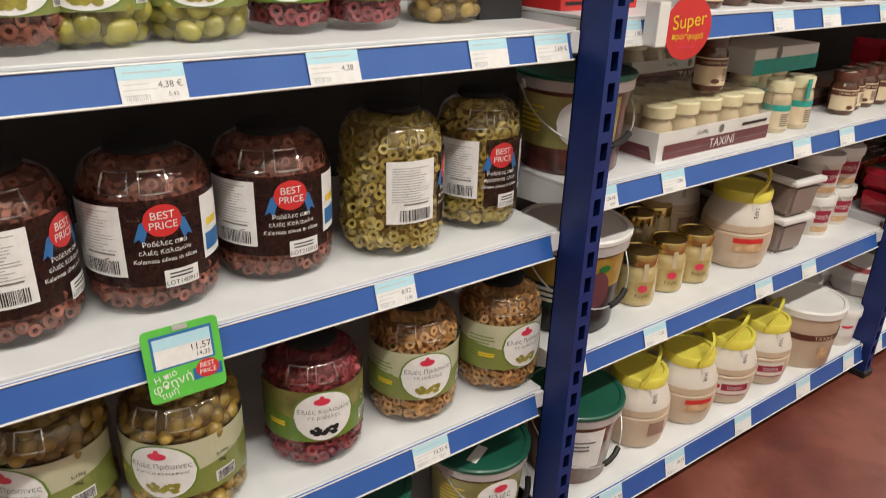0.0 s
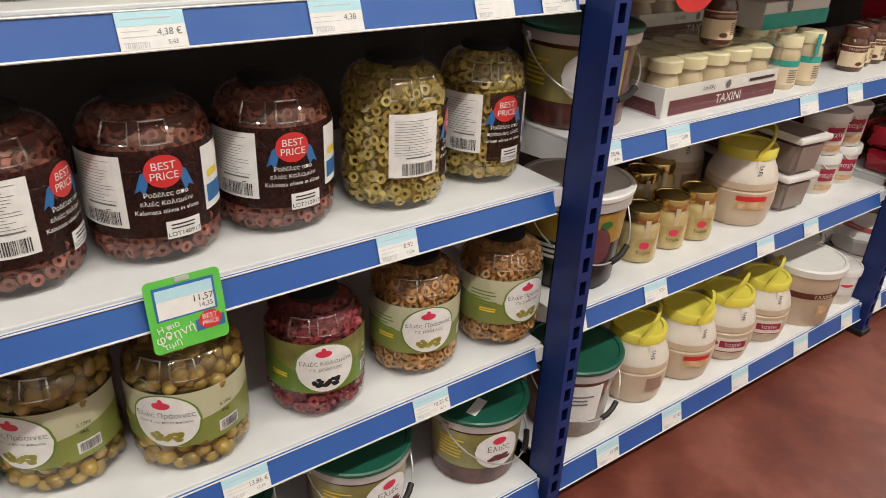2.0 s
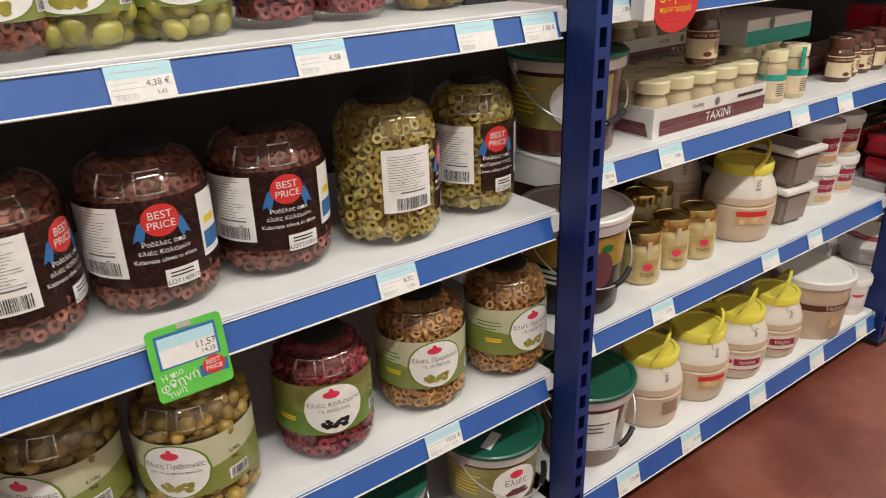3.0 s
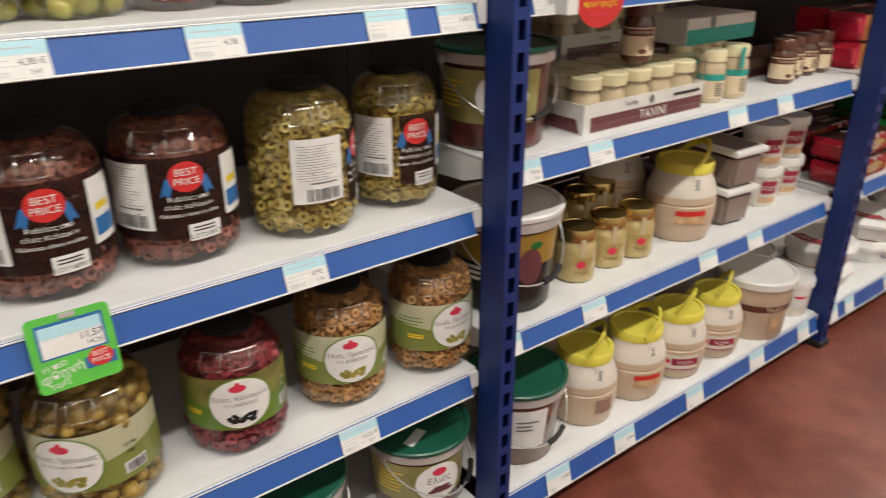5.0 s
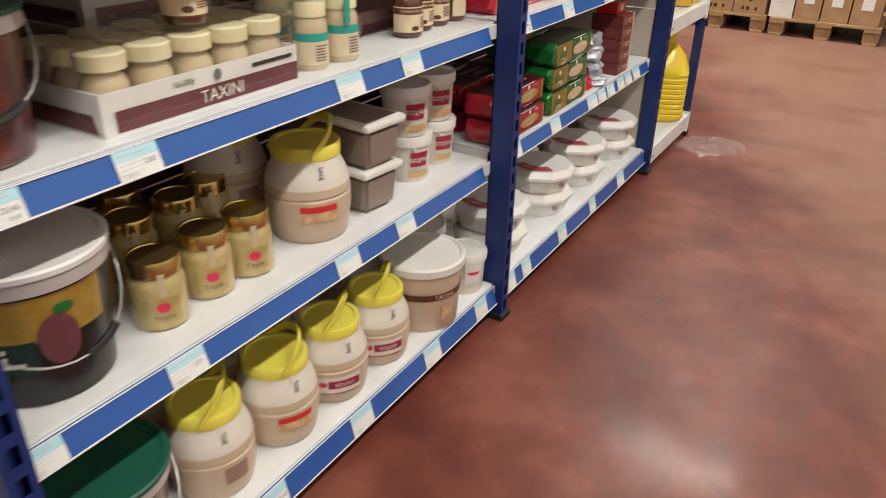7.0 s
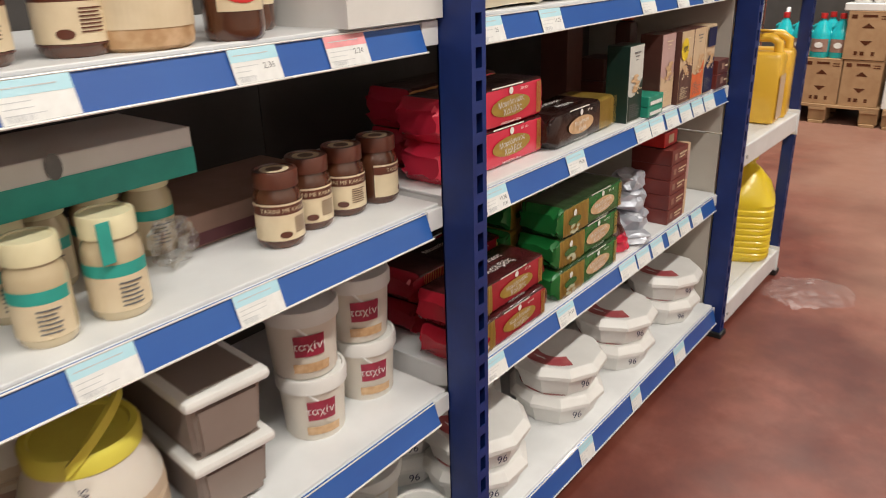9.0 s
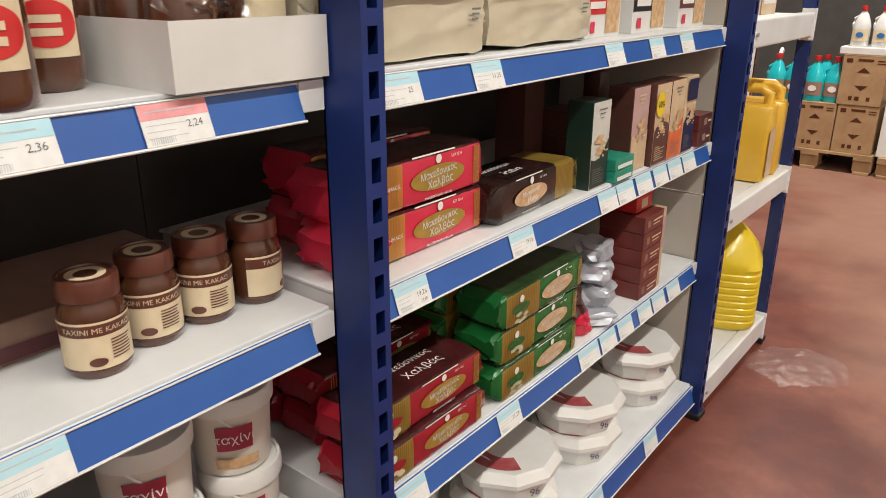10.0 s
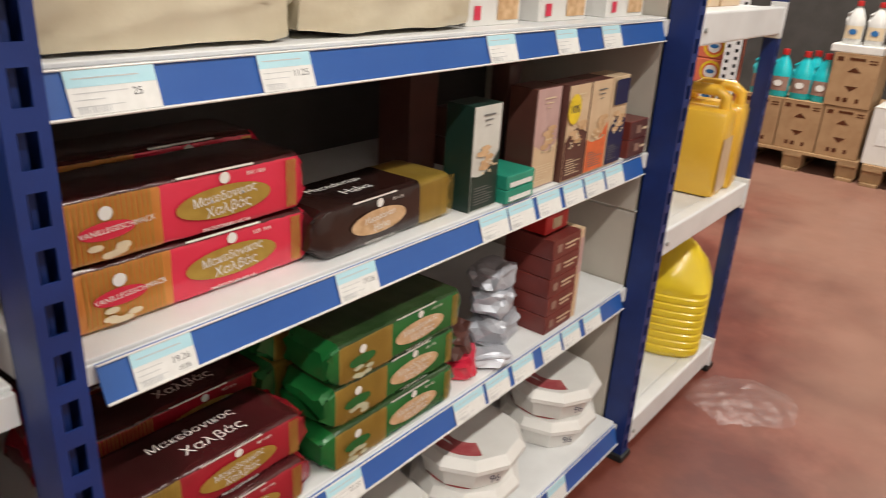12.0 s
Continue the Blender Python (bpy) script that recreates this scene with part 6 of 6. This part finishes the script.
# ---- many-sided white halva tubs, bottom shelf ----
def facet_tub(m, R, H, label, sides=10, turn=175):
    t = thing("faceted_tub", m, label, "tub", "white many-sided tubs")
    part("body", lathe([(0, 0), (R * 0.8, 0), (R * 0.83, 0.004), (R * 0.95, H * 0.7), (0, H * 0.7)], sides), WHITE_LID, t)
    part("lid", lathe([(R * 0.96, H * 0.66), (R * 1.03, H * 0.66), (R * 1.03, H * 0.78), (R * 0.93, H * 0.96), (R * 0.9, H), (0, H)], sides), WHITE_LID, t, "white faceted lid")
    seg = bmesh.new()
    pts = [(0.78 * R * math.cos(radians(a)), 0.78 * R * math.sin(radians(a)), H + 0.0012) for a in range(turn - 50, turn + 55, 10)]
    inner = [(0.42 * R * math.cos(radians(a)), 0.42 * R * math.sin(radians(a)), H + 0.0012) for a in range(turn + 50, turn - 55, -10)]
    seg.faces.new([seg.verts.new(p) for p in pts + inner])
    part("label", seg, DUSTY_RED, t, "dusty dark red printed label")
    pr = bmesh.new()
    pr.faces.new([pr.verts.new((0.6 * R * math.cos(radians(a)) + dx, 0.6 * R * math.sin(radians(a)) + dy, H + 0.002)) for a, dx, dy in ((turn - 20, 0, 0), (turn + 5, 0, 0), (turn + 5, 0.008, 0.012), (turn - 20, 0.008, 0.012))])
    part("print", pr, PAPER, t)
    part("blue_mark", wrap(words("96", 0.026), R * 0.9, -32, H * 0.42, 0.006), NAVY_INK, t)
    return t


z30 = Z[2, 0]
for x, y, n in ((1.62, 0.125, 2), (1.99, 0.125, 2), (2.312, 0.125, 2), (2.662, 0.122, 2)):
    for k in range(n):
        facet_tub(pose(x + 0.004 * k, y, z30 + 0.0835 * k, 0, 0, 9 * k), 0.124, 0.083, "white many-sided halva tub with a red label", 10)
for x, y, n in ((1.56, 0.3, 2), (1.82, 0.33, 2), (2.14, 0.33, 2), (2.45, 0.34, 2)):
    for k in range(n):
        facet_tub(pose(x, y, z30 + 0.0785 * k), 0.122, 0.078, "white many-sided halva tub in the row behind", 10)

# ---- open end bay with yellow jugs ----
END_X0, END_X1 = UP_X[3], 3.47
endbay = thing("end_rack", pose(0, 0, 0), "open white and blue end rack with boxed beams", "shelving")
for y in (-0.012, 0.44):
    post = part("upright", upright_mesh(2.15), BLUE_STEEL, endbay, "blue slotted steel post")
    post.location = (END_X1, y + 0.0, 0)
    post.scale = (0.85, 0.6, 1)
    part("foot", box(-0.03, 0.03, -0.055, 0.03, 0, 0.02, 0.004), BLACK, post)
for z, hb in ((0.108, 0.075), (0.655, 0.066), (1.163, 0.07)):
    deck = part("shelf", box(END_X0 + 0.022, END_X1 - 0.02, 0.0, 0.43, z - 0.02, z, 0.003), WHITE_STEEL, endbay, "white steel shelf")
    part("front_beam", box(END_X0 + 0.022, END_X1 - 0.019, -0.04, -0.002, z - hb, z + 0.004, 0.005), WHITE_STEEL, deck, "white boxed beam")
    part("rear_beam", box(END_X0 + 0.022, END_X1 - 0.019, 0.432, 0.46, z - hb, z + 0.004, 0.005), WHITE_STEEL, deck)
    part("beam_hook", box(END_X1 - 0.021, END_X1 - 0.016, -0.046, -0.0, z - hb - 0.012, z + 0.016, 0.002), WHITE_STEEL, deck)
    part("bolt", lathe([(0, 0), (0.006, 0), (0.006, 0.005), (0, 0.006)], 10), WIRE, deck).matrix_basis = pose(END_X0 + 0.04, -0.041, z - hb * 0.5, 90, 0, 0)


def big_jug(m, label):
    """A square-shouldered ribbed jug with a loop handle."""
    t = thing("yellow_jug", m, label, "jug", "yellow jugs on the end rack")
    prof = [(0, 0), (0.092, 0), (0.105, 0.012)]
    z = 0.02
    for k in range(8):
        prof += [(0.11, z), (0.11, z + 0.012), (0.106, z + 0.016), (0.106, z + 0.02)]
        z += 0.0215
    prof += [(0.11, z + 0.01), (0.108, z + 0.03), (0.088, z + 0.075), (0.05, z + 0.115), (0.028, z + 0.132), (0.026, z + 0.15), (0, z + 0.15)]
    bm = lathe(prof, 44)
    for v in bm.verts:
        a = math.atan2(v.co.y, v.co.x)
        r = math.hypot(v.co.x, v.co.y)
        k = 1 / max(abs(math.cos(a)) ** 5 + abs(math.sin(a)) ** 5, 1e-6) ** 0.2
        k = 1 + (k - 1) * min(1, r / 0.1) * (0.75 if v.co.z < z + 0.03 else 0.3)
        v.co.x *= k * 0.9
        v.co.y *= k * 0.9
    part("body", bm, JUG_YELLOW, t, "", True)
    part("cap", lathe([(0.03, z + 0.146), (0.032, z + 0.148), (0.032, z + 0.168), (0.028, z + 0.172), (0, z + 0.172)], 24), JUG_YELLOW, t, "yellow screw cap", True)
    pts = [(0.02 + 0.032 * math.cos(a) * 1.3, 0.0, z + 0.168 + 0.024 * math.sin(a)) for a in (2 * math.pi * k / 18 for k in range(19))]
    part("handle", tube(pts, 0.0045, 8), JUG_YELLOW, t, "yellow loop handle", True)
    return t


jug = big_jug(pose(3.338, 0.085, 0.108, 0, 0, 20), "ribbed yellow detergent jug on the bottom rack shelf")
jug.scale = (1.14, 1.14, 1.14)


def jerrycan(m, label, mt):
    t = thing("jerrycan", m, label, "jerrycan", "jerrycans on the end rack")
    part("body", box(-0.053, 0.053, -0.11, 0.11, 0, 0.245, 0.018), mt, t, "", True)
    pts = [(0, -0.085, 0.235), (0, -0.085, 0.275), (0, -0.06, 0.292), (0, 0.02, 0.292), (0, 0.05, 0.275), (0, 0.05, 0.235)]
    part("handle", tube(pts, 0.016, 10), mt, t, "moulded handle", True)
    part("cap", lathe([(0, 0.24), (0.02, 0.24), (0.02, 0.275), (0, 0.275)], 20, None, 0, 0.085), mt, t)
    return t


jerrycan(pose(3.36, 0.09, 0.655, 0, 0, 8), "amber yellow jerrycan on the middle rack shelf", JERRY)
jerrycan(pose(3.242, 0.09, 0.655, 0, 0, 4), "pale yellow jerrycan with a paper label on the rack", JERRY)
lbl = part("label", flat(-0.045, 0.045, 0.02, 0.17, -0.0), TAN_BOX)
lbl.parent = bpy.data.objects["jerrycan.001"]
lbl.location = (0, -0.1115, 0)
jerrycan(pose(2.97, 0.12, 1.163, 0, 0, 4), "yellow jerrycan on the top rack shelf", JERRY)
for k in range(2):
    carton(pose(3.06 + 0.16 * k, 0.06, 1.163), 0.15, 0.2, 0.16, CARDBOARD, TAN_BOX, "tan carton on the top rack shelf", ((0.1, 0.9, 0.2, 0.7, PAPER),))

# crumpled clear plastic on the floor
bag = thing("plastic_bag", pose(3.33, -0.19, 0.001, 0, 0, -50), "crumpled clear plastic film lying on the floor", "plastic film")
bm = bmesh.new()
rnd = random.Random(5)
n = 26
pts = {}
for i in range(n + 1):
    for j in range(n + 1):
        u, v = 2 * i / n - 1, 2 * j / n - 1
        r = math.hypot(u, v)
        edge = 1 + 0.22 * noise.noise(Vector((u * 2, v * 2, 4)))
        if r < edge:
            hgt = 0.03 * max(0, 1 - r) ** 0.5 * (0.6 + 0.6 * abs(noise.noise(Vector((u * 3, v * 3, 1))))) + 0.012 * abs(noise.noise(Vector((u * 8, v * 8, 7))))
            pts[i, j] = bm.verts.new((u * 0.185, v * 0.15, 0.002 + hgt))
for i in range(n):
    for j in range(n):
        q = [(i, j), (i + 1, j), (i + 1, j + 1), (i, j + 1)]
        if all(p in pts for p in q):
            bm.faces.new([pts[p] for p in q])
part("film", bm, BAG_FILM, bag, "", True)


# ---- pallets at the far end ----
def pallet(m, W, label):
    """A wooden pallet: its front runs along y, W wide; x is its depth."""
    t = thing("pallet", m, label, "pallet", "wooden pallets")
    for k in range(3):
        y = (W - 0.12) * k / 2
        for j in range(3):
            part("block", box(0.02 + 0.36 * j, 0.16 + 0.36 * j, y, y + 0.12, 0.02, 0.098, 0.003), PINE, t)
        part("bottom_board", box(0.0, 0.9, y + 0.01, y + 0.11, 0, 0.02, 0.002), PINE, t)
    for k in range(6):
        x = 0.0 + 0.16 * k
        part("deck_board", box(x, x + 0.1, 0, W, 0.12, 0.14, 0.002), PINE, t)
    for k in range(3):
        y = (W - 0.12) * k / 2
        part("bearer", box(0, 0.9, y, y + 0.12, 0.098, 0.12, 0.002), PINE, t)


PX = 6.48
pallet(pose(PX, 0.13, 0), 0.8, "worn wooden pallet on the floor under cartons")
pallet(pose(PX - 0.02, -0.72, 0), 0.82, "worn wooden pallet on the floor under cartons")
pallet(pose(PX - 0.06, -1.6, 0), 0.82, "worn wooden pallet on the floor under cartons")


def big_carton(m, w, d, h, mt, label, marks=True):
    """A shipping carton: its front faces -x and is w wide along y."""
    t = thing("shipping_carton", m, label, "carton", "shipping cartons on the pallets")
    part("box", box(0, d, 0, w, 0, h, 0.004), mt, t)
    tape = bmesh.new()
    tape.faces.new([tape.verts.new(p) for p in ((-0.001, w * 0.02, h * 0.985), (-0.001, w * 0.98, h * 0.985), (-0.001, w * 0.98, h * 0.995), (-0.001, w * 0.02, h * 0.995))][::-1])
    part("edge_fold", tape, PINE, t)
    if marks:
        ink = bmesh.new()
        for z, sgn in ((0.66, 1), (0.4, -1)):
            pts = ((-0.0015, w * 0.35, h * z), (-0.0015, w * 0.65, h * z), (-0.0015, w * 0.5, h * (z + 0.1 * sgn)))
            ink.faces.new([ink.verts.new(p) for p in pts])
        for (ya, yb, za, zb) in ((0.32, 0.66, 0.88, 0.93), (0.06, 0.24, 0.84, 0.86), (0.06, 0.24, 0.89, 0.91), (0.78, 0.92, 0.85, 0.93), (0.5, 0.6, 0.1, 0.18), (0.66, 0.74, 0.1, 0.18), (0.26, 0.34, 0.1, 0.18)):
            ink.faces.new([ink.verts.new((-0.0015, w * y, h * z)) for y, z in ((ya, za), (yb, za), (yb, zb), (ya, zb))])
        part("printed_marks", ink, CHOC, t, kind="stuff")
    return t


for k in range(3):
    big_carton(pose(PX + 0.02, 0.15 + 0.262 * k, 0.14), 0.255, 0.36, 0.325, CARDBOARD, "brown shipping carton with black arrow marks")
for k in range(3):
    big_carton(pose(PX + 0.4, 0.15 + 0.262 * k, 0.14), 0.255, 0.36, 0.31, CARDBOARD, "brown shipping carton in the row behind")
big_carton(pose(PX + 0.015, 0.152, 0.467), 0.27, 0.36, 0.33, CARDBOARD, "brown shipping carton stacked on others")
for y, w, hh, mt in ((-0.06, 0.18, 0.36, WHITE_CARD), (-0.26, 0.19, 0.36, CARDBOARD), (-0.47, 0.2, 0.34, CARDBOARD), (-0.69, 0.21, 0.33, CARDBOARD)):
    c = big_carton(pose(PX + 0.01, y - 0.0, 0.14), w, 0.5, hh, mt, "shipping carton on a pallet", False)
    st = bmesh.new()
    st.faces.new([st.verts.new((-0.002, w * a, hh * b)) for a, b in ((0.3, 0.35), (0.7, 0.35), (0.7, 0.65), (0.3, 0.65))])
    part("sticker", st, PAPER, c)
for k in range(3):
    c = big_carton(pose(PX - 0.04, -1.08 - 0.26 * k, 0.14), 0.25, 0.5, 0.34, WHITE_CARD, "white shipping carton on a pallet", False)
    st = bmesh.new()
    st.faces.new([st.verts.new((-0.002, 0.25 * a, 0.34 * b)) for a, b in ((0.35, 0.3), (0.6, 0.3), (0.6, 0.7), (0.35, 0.7))])
    part("print", st, HALVA, c)


def bottle(m, body, cap, label, H=0.27):
    """A bleach bottle: oval body, slanted shoulder, side handle and cap."""
    t = thing("bottle", m, label, "bottle", "bottles on the cartons")
    s = H / 0.27
    bm = lathe([(r * s, z * s) for r, z in ((0, 0), (0.052, 0), (0.056, 0.008), (0.056, 0.13), (0.048, 0.165), (0.03, 0.21), (0.017, 0.228), (0.017, 0.24), (0, 0.24))], 28)
    for v in bm.verts:
        v.co.x *= 0.75
    part("body", bm, body, t, "", True)
    part("cap", lathe([(0.019 * s, 0.236 * s), (0.02 * s, 0.238 * s), (0.019 * s, 0.268 * s), (0, 0.27 * s)], 18), cap, t, "red screw cap", True)
    part("handle", tube([(0, 0.03 * s, 0.2 * s), (0, 0.052 * s, 0.185 * s), (0, 0.056 * s, 0.15 * s), (0, 0.05 * s, 0.12 * s)], 0.009 * s, 8), body, t, "", True)
    lab = bmesh.new()
    n = 10
    rows = [[lab.verts.new((-0.0435 * s * math.cos(radians(a)), 0.0575 * s * math.sin(radians(a)), z * s)) for a in range(-60, 61, 12)] for z in (0.035, 0.115)]
    for k in range(len(rows[0]) - 1):
        lab.faces.new((rows[0][k], rows[0][k + 1], rows[1][k + 1], rows[1][k]))
    ob = part("label", lab, PINK_BROWN if body is BOTTLE_TEAL else CREAM_PRINT, t, "printed label")
    mk = flat_oval(0, 0.078 * s, 0.024 * s, 0.018 * s, 0)
    for v in mk.verts:
        v.co = Vector((-0.0455 * s, v.co.x, v.co.z))
    part("logo", mk, WHITE_INK if body is BOTTLE_TEAL else BLUE_INK, ob, "plain oval logo shape")
    return t


for y, dx in ((0.73, 0.09), (0.593, 0.09), (0.468, 0.1), (0.85, 0.09), (0.56, 0.22)):
    bottle(pose(PX + dx, y, 0.466), BOTTLE_TEAL, RED_INK, "turquoise bottle with a red cap on cartons", 0.31)
base = thing("white_tray", pose(PX + 0.02, 0.155, 0.798), "white shrink-wrap tray under bottles", "tray")
part("tray", box(0, 0.3, 0, 0.3, 0, 0.05, 0.006), WHITE_CARD, base)
for y in (0.235, 0.36):
    bottle(pose(PX + 0.09, y, 0.849), BOTTLE_WHITE, RED_INK, "white bottle with a red cap on a tray", 0.26)

# perforated white rack post with brace, and detergent cartons behind it
rk = thing("white_rack", pose(0, 0, 0), "white perforated pallet-rack post with a diagonal brace", "rack")
bm = bmesh.new()
RX, RY = 6.4, 1.03
box(RX, RX + 0.003, RY - 0.055, RY - 0.04, 0, 2.2, 0, bm)
box(RX, RX + 0.003, RY + 0.04, RY + 0.055, 0, 2.2, 0, bm)
box(RX, RX + 0.003, RY - 0.016, RY + 0.016, 0, 2.2, 0, bm)
z = 0.0
while z < 2.2:
    for ya, off in ((RY - 0.04, 0.0), (RY + 0.016, 0.025)):
        box(RX, RX + 0.003, ya, ya + 0.024, z + off, z + off + 0.027, 0, bm)
    z += 0.05
part("post", bm, WHITE_STEEL, rk, "white steel post with two rows of holes")
# Black sheet added behind the white post so its holes look shaded.
part("dark_hole_backing", box(RX + 0.03, RX + 0.033, RY - 0.055, RY + 0.055, 0, 2.2), BLACK, rk)
part("brace", place(box(-0.4, 0.4, -0.012, 0.012, -0.02, 0.02, 0.003), pose(RX + 0.3, RY - 0.1, 0.45, 0, -55, 0)), WHITE_STEEL, rk, "diagonal brace")
for ya in (3.2,):
    part("rear_post", box(7.5, 7.56, ya, ya + 0.1, 0, 2.2), WHITE_STEEL, rk)
part("beam", box(RX, RX + 0.05, -2.9, 3.2, 1.62, 1.74, 0.006), BLUE_STEEL, rk, "blue steel beam")
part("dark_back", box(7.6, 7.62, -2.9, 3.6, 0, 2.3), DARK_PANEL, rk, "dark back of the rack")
part("rack_floor", box(6.4, 7.55, 1.05, 3.2, 0.1, 0.14), WHITE_STEEL, rk)


def soap_carton(m):
    t = thing("detergent_carton", m, "orange detergent pack with a plain round mark", "carton", "detergent packs")
    part("box", box(0, 0.3, 0, 0.24, 0, 0.17, 0.008), DETERGENT, t)
    for k, (r, mt) in enumerate(((0.075, YELLOW_INK), (0.058, ORANGE_INK), (0.045, WHITE_INK), (0.03, BLUE_INK))):
        mk = flat_oval(0, 0, r, r if k < 3 else 0.014, 0)
        for v in mk.verts:
            v.co = Vector((-0.001 - 0.001 * k, 0.12 + v.co.x, 0.085 + v.co.z))
        part("round_mark", mk, mt, t)


for k in range(5):
    for j in range(2):
        soap_carton(pose(6.5, 1.07 + 0.25 * j, 0.14 + 0.172 * k))
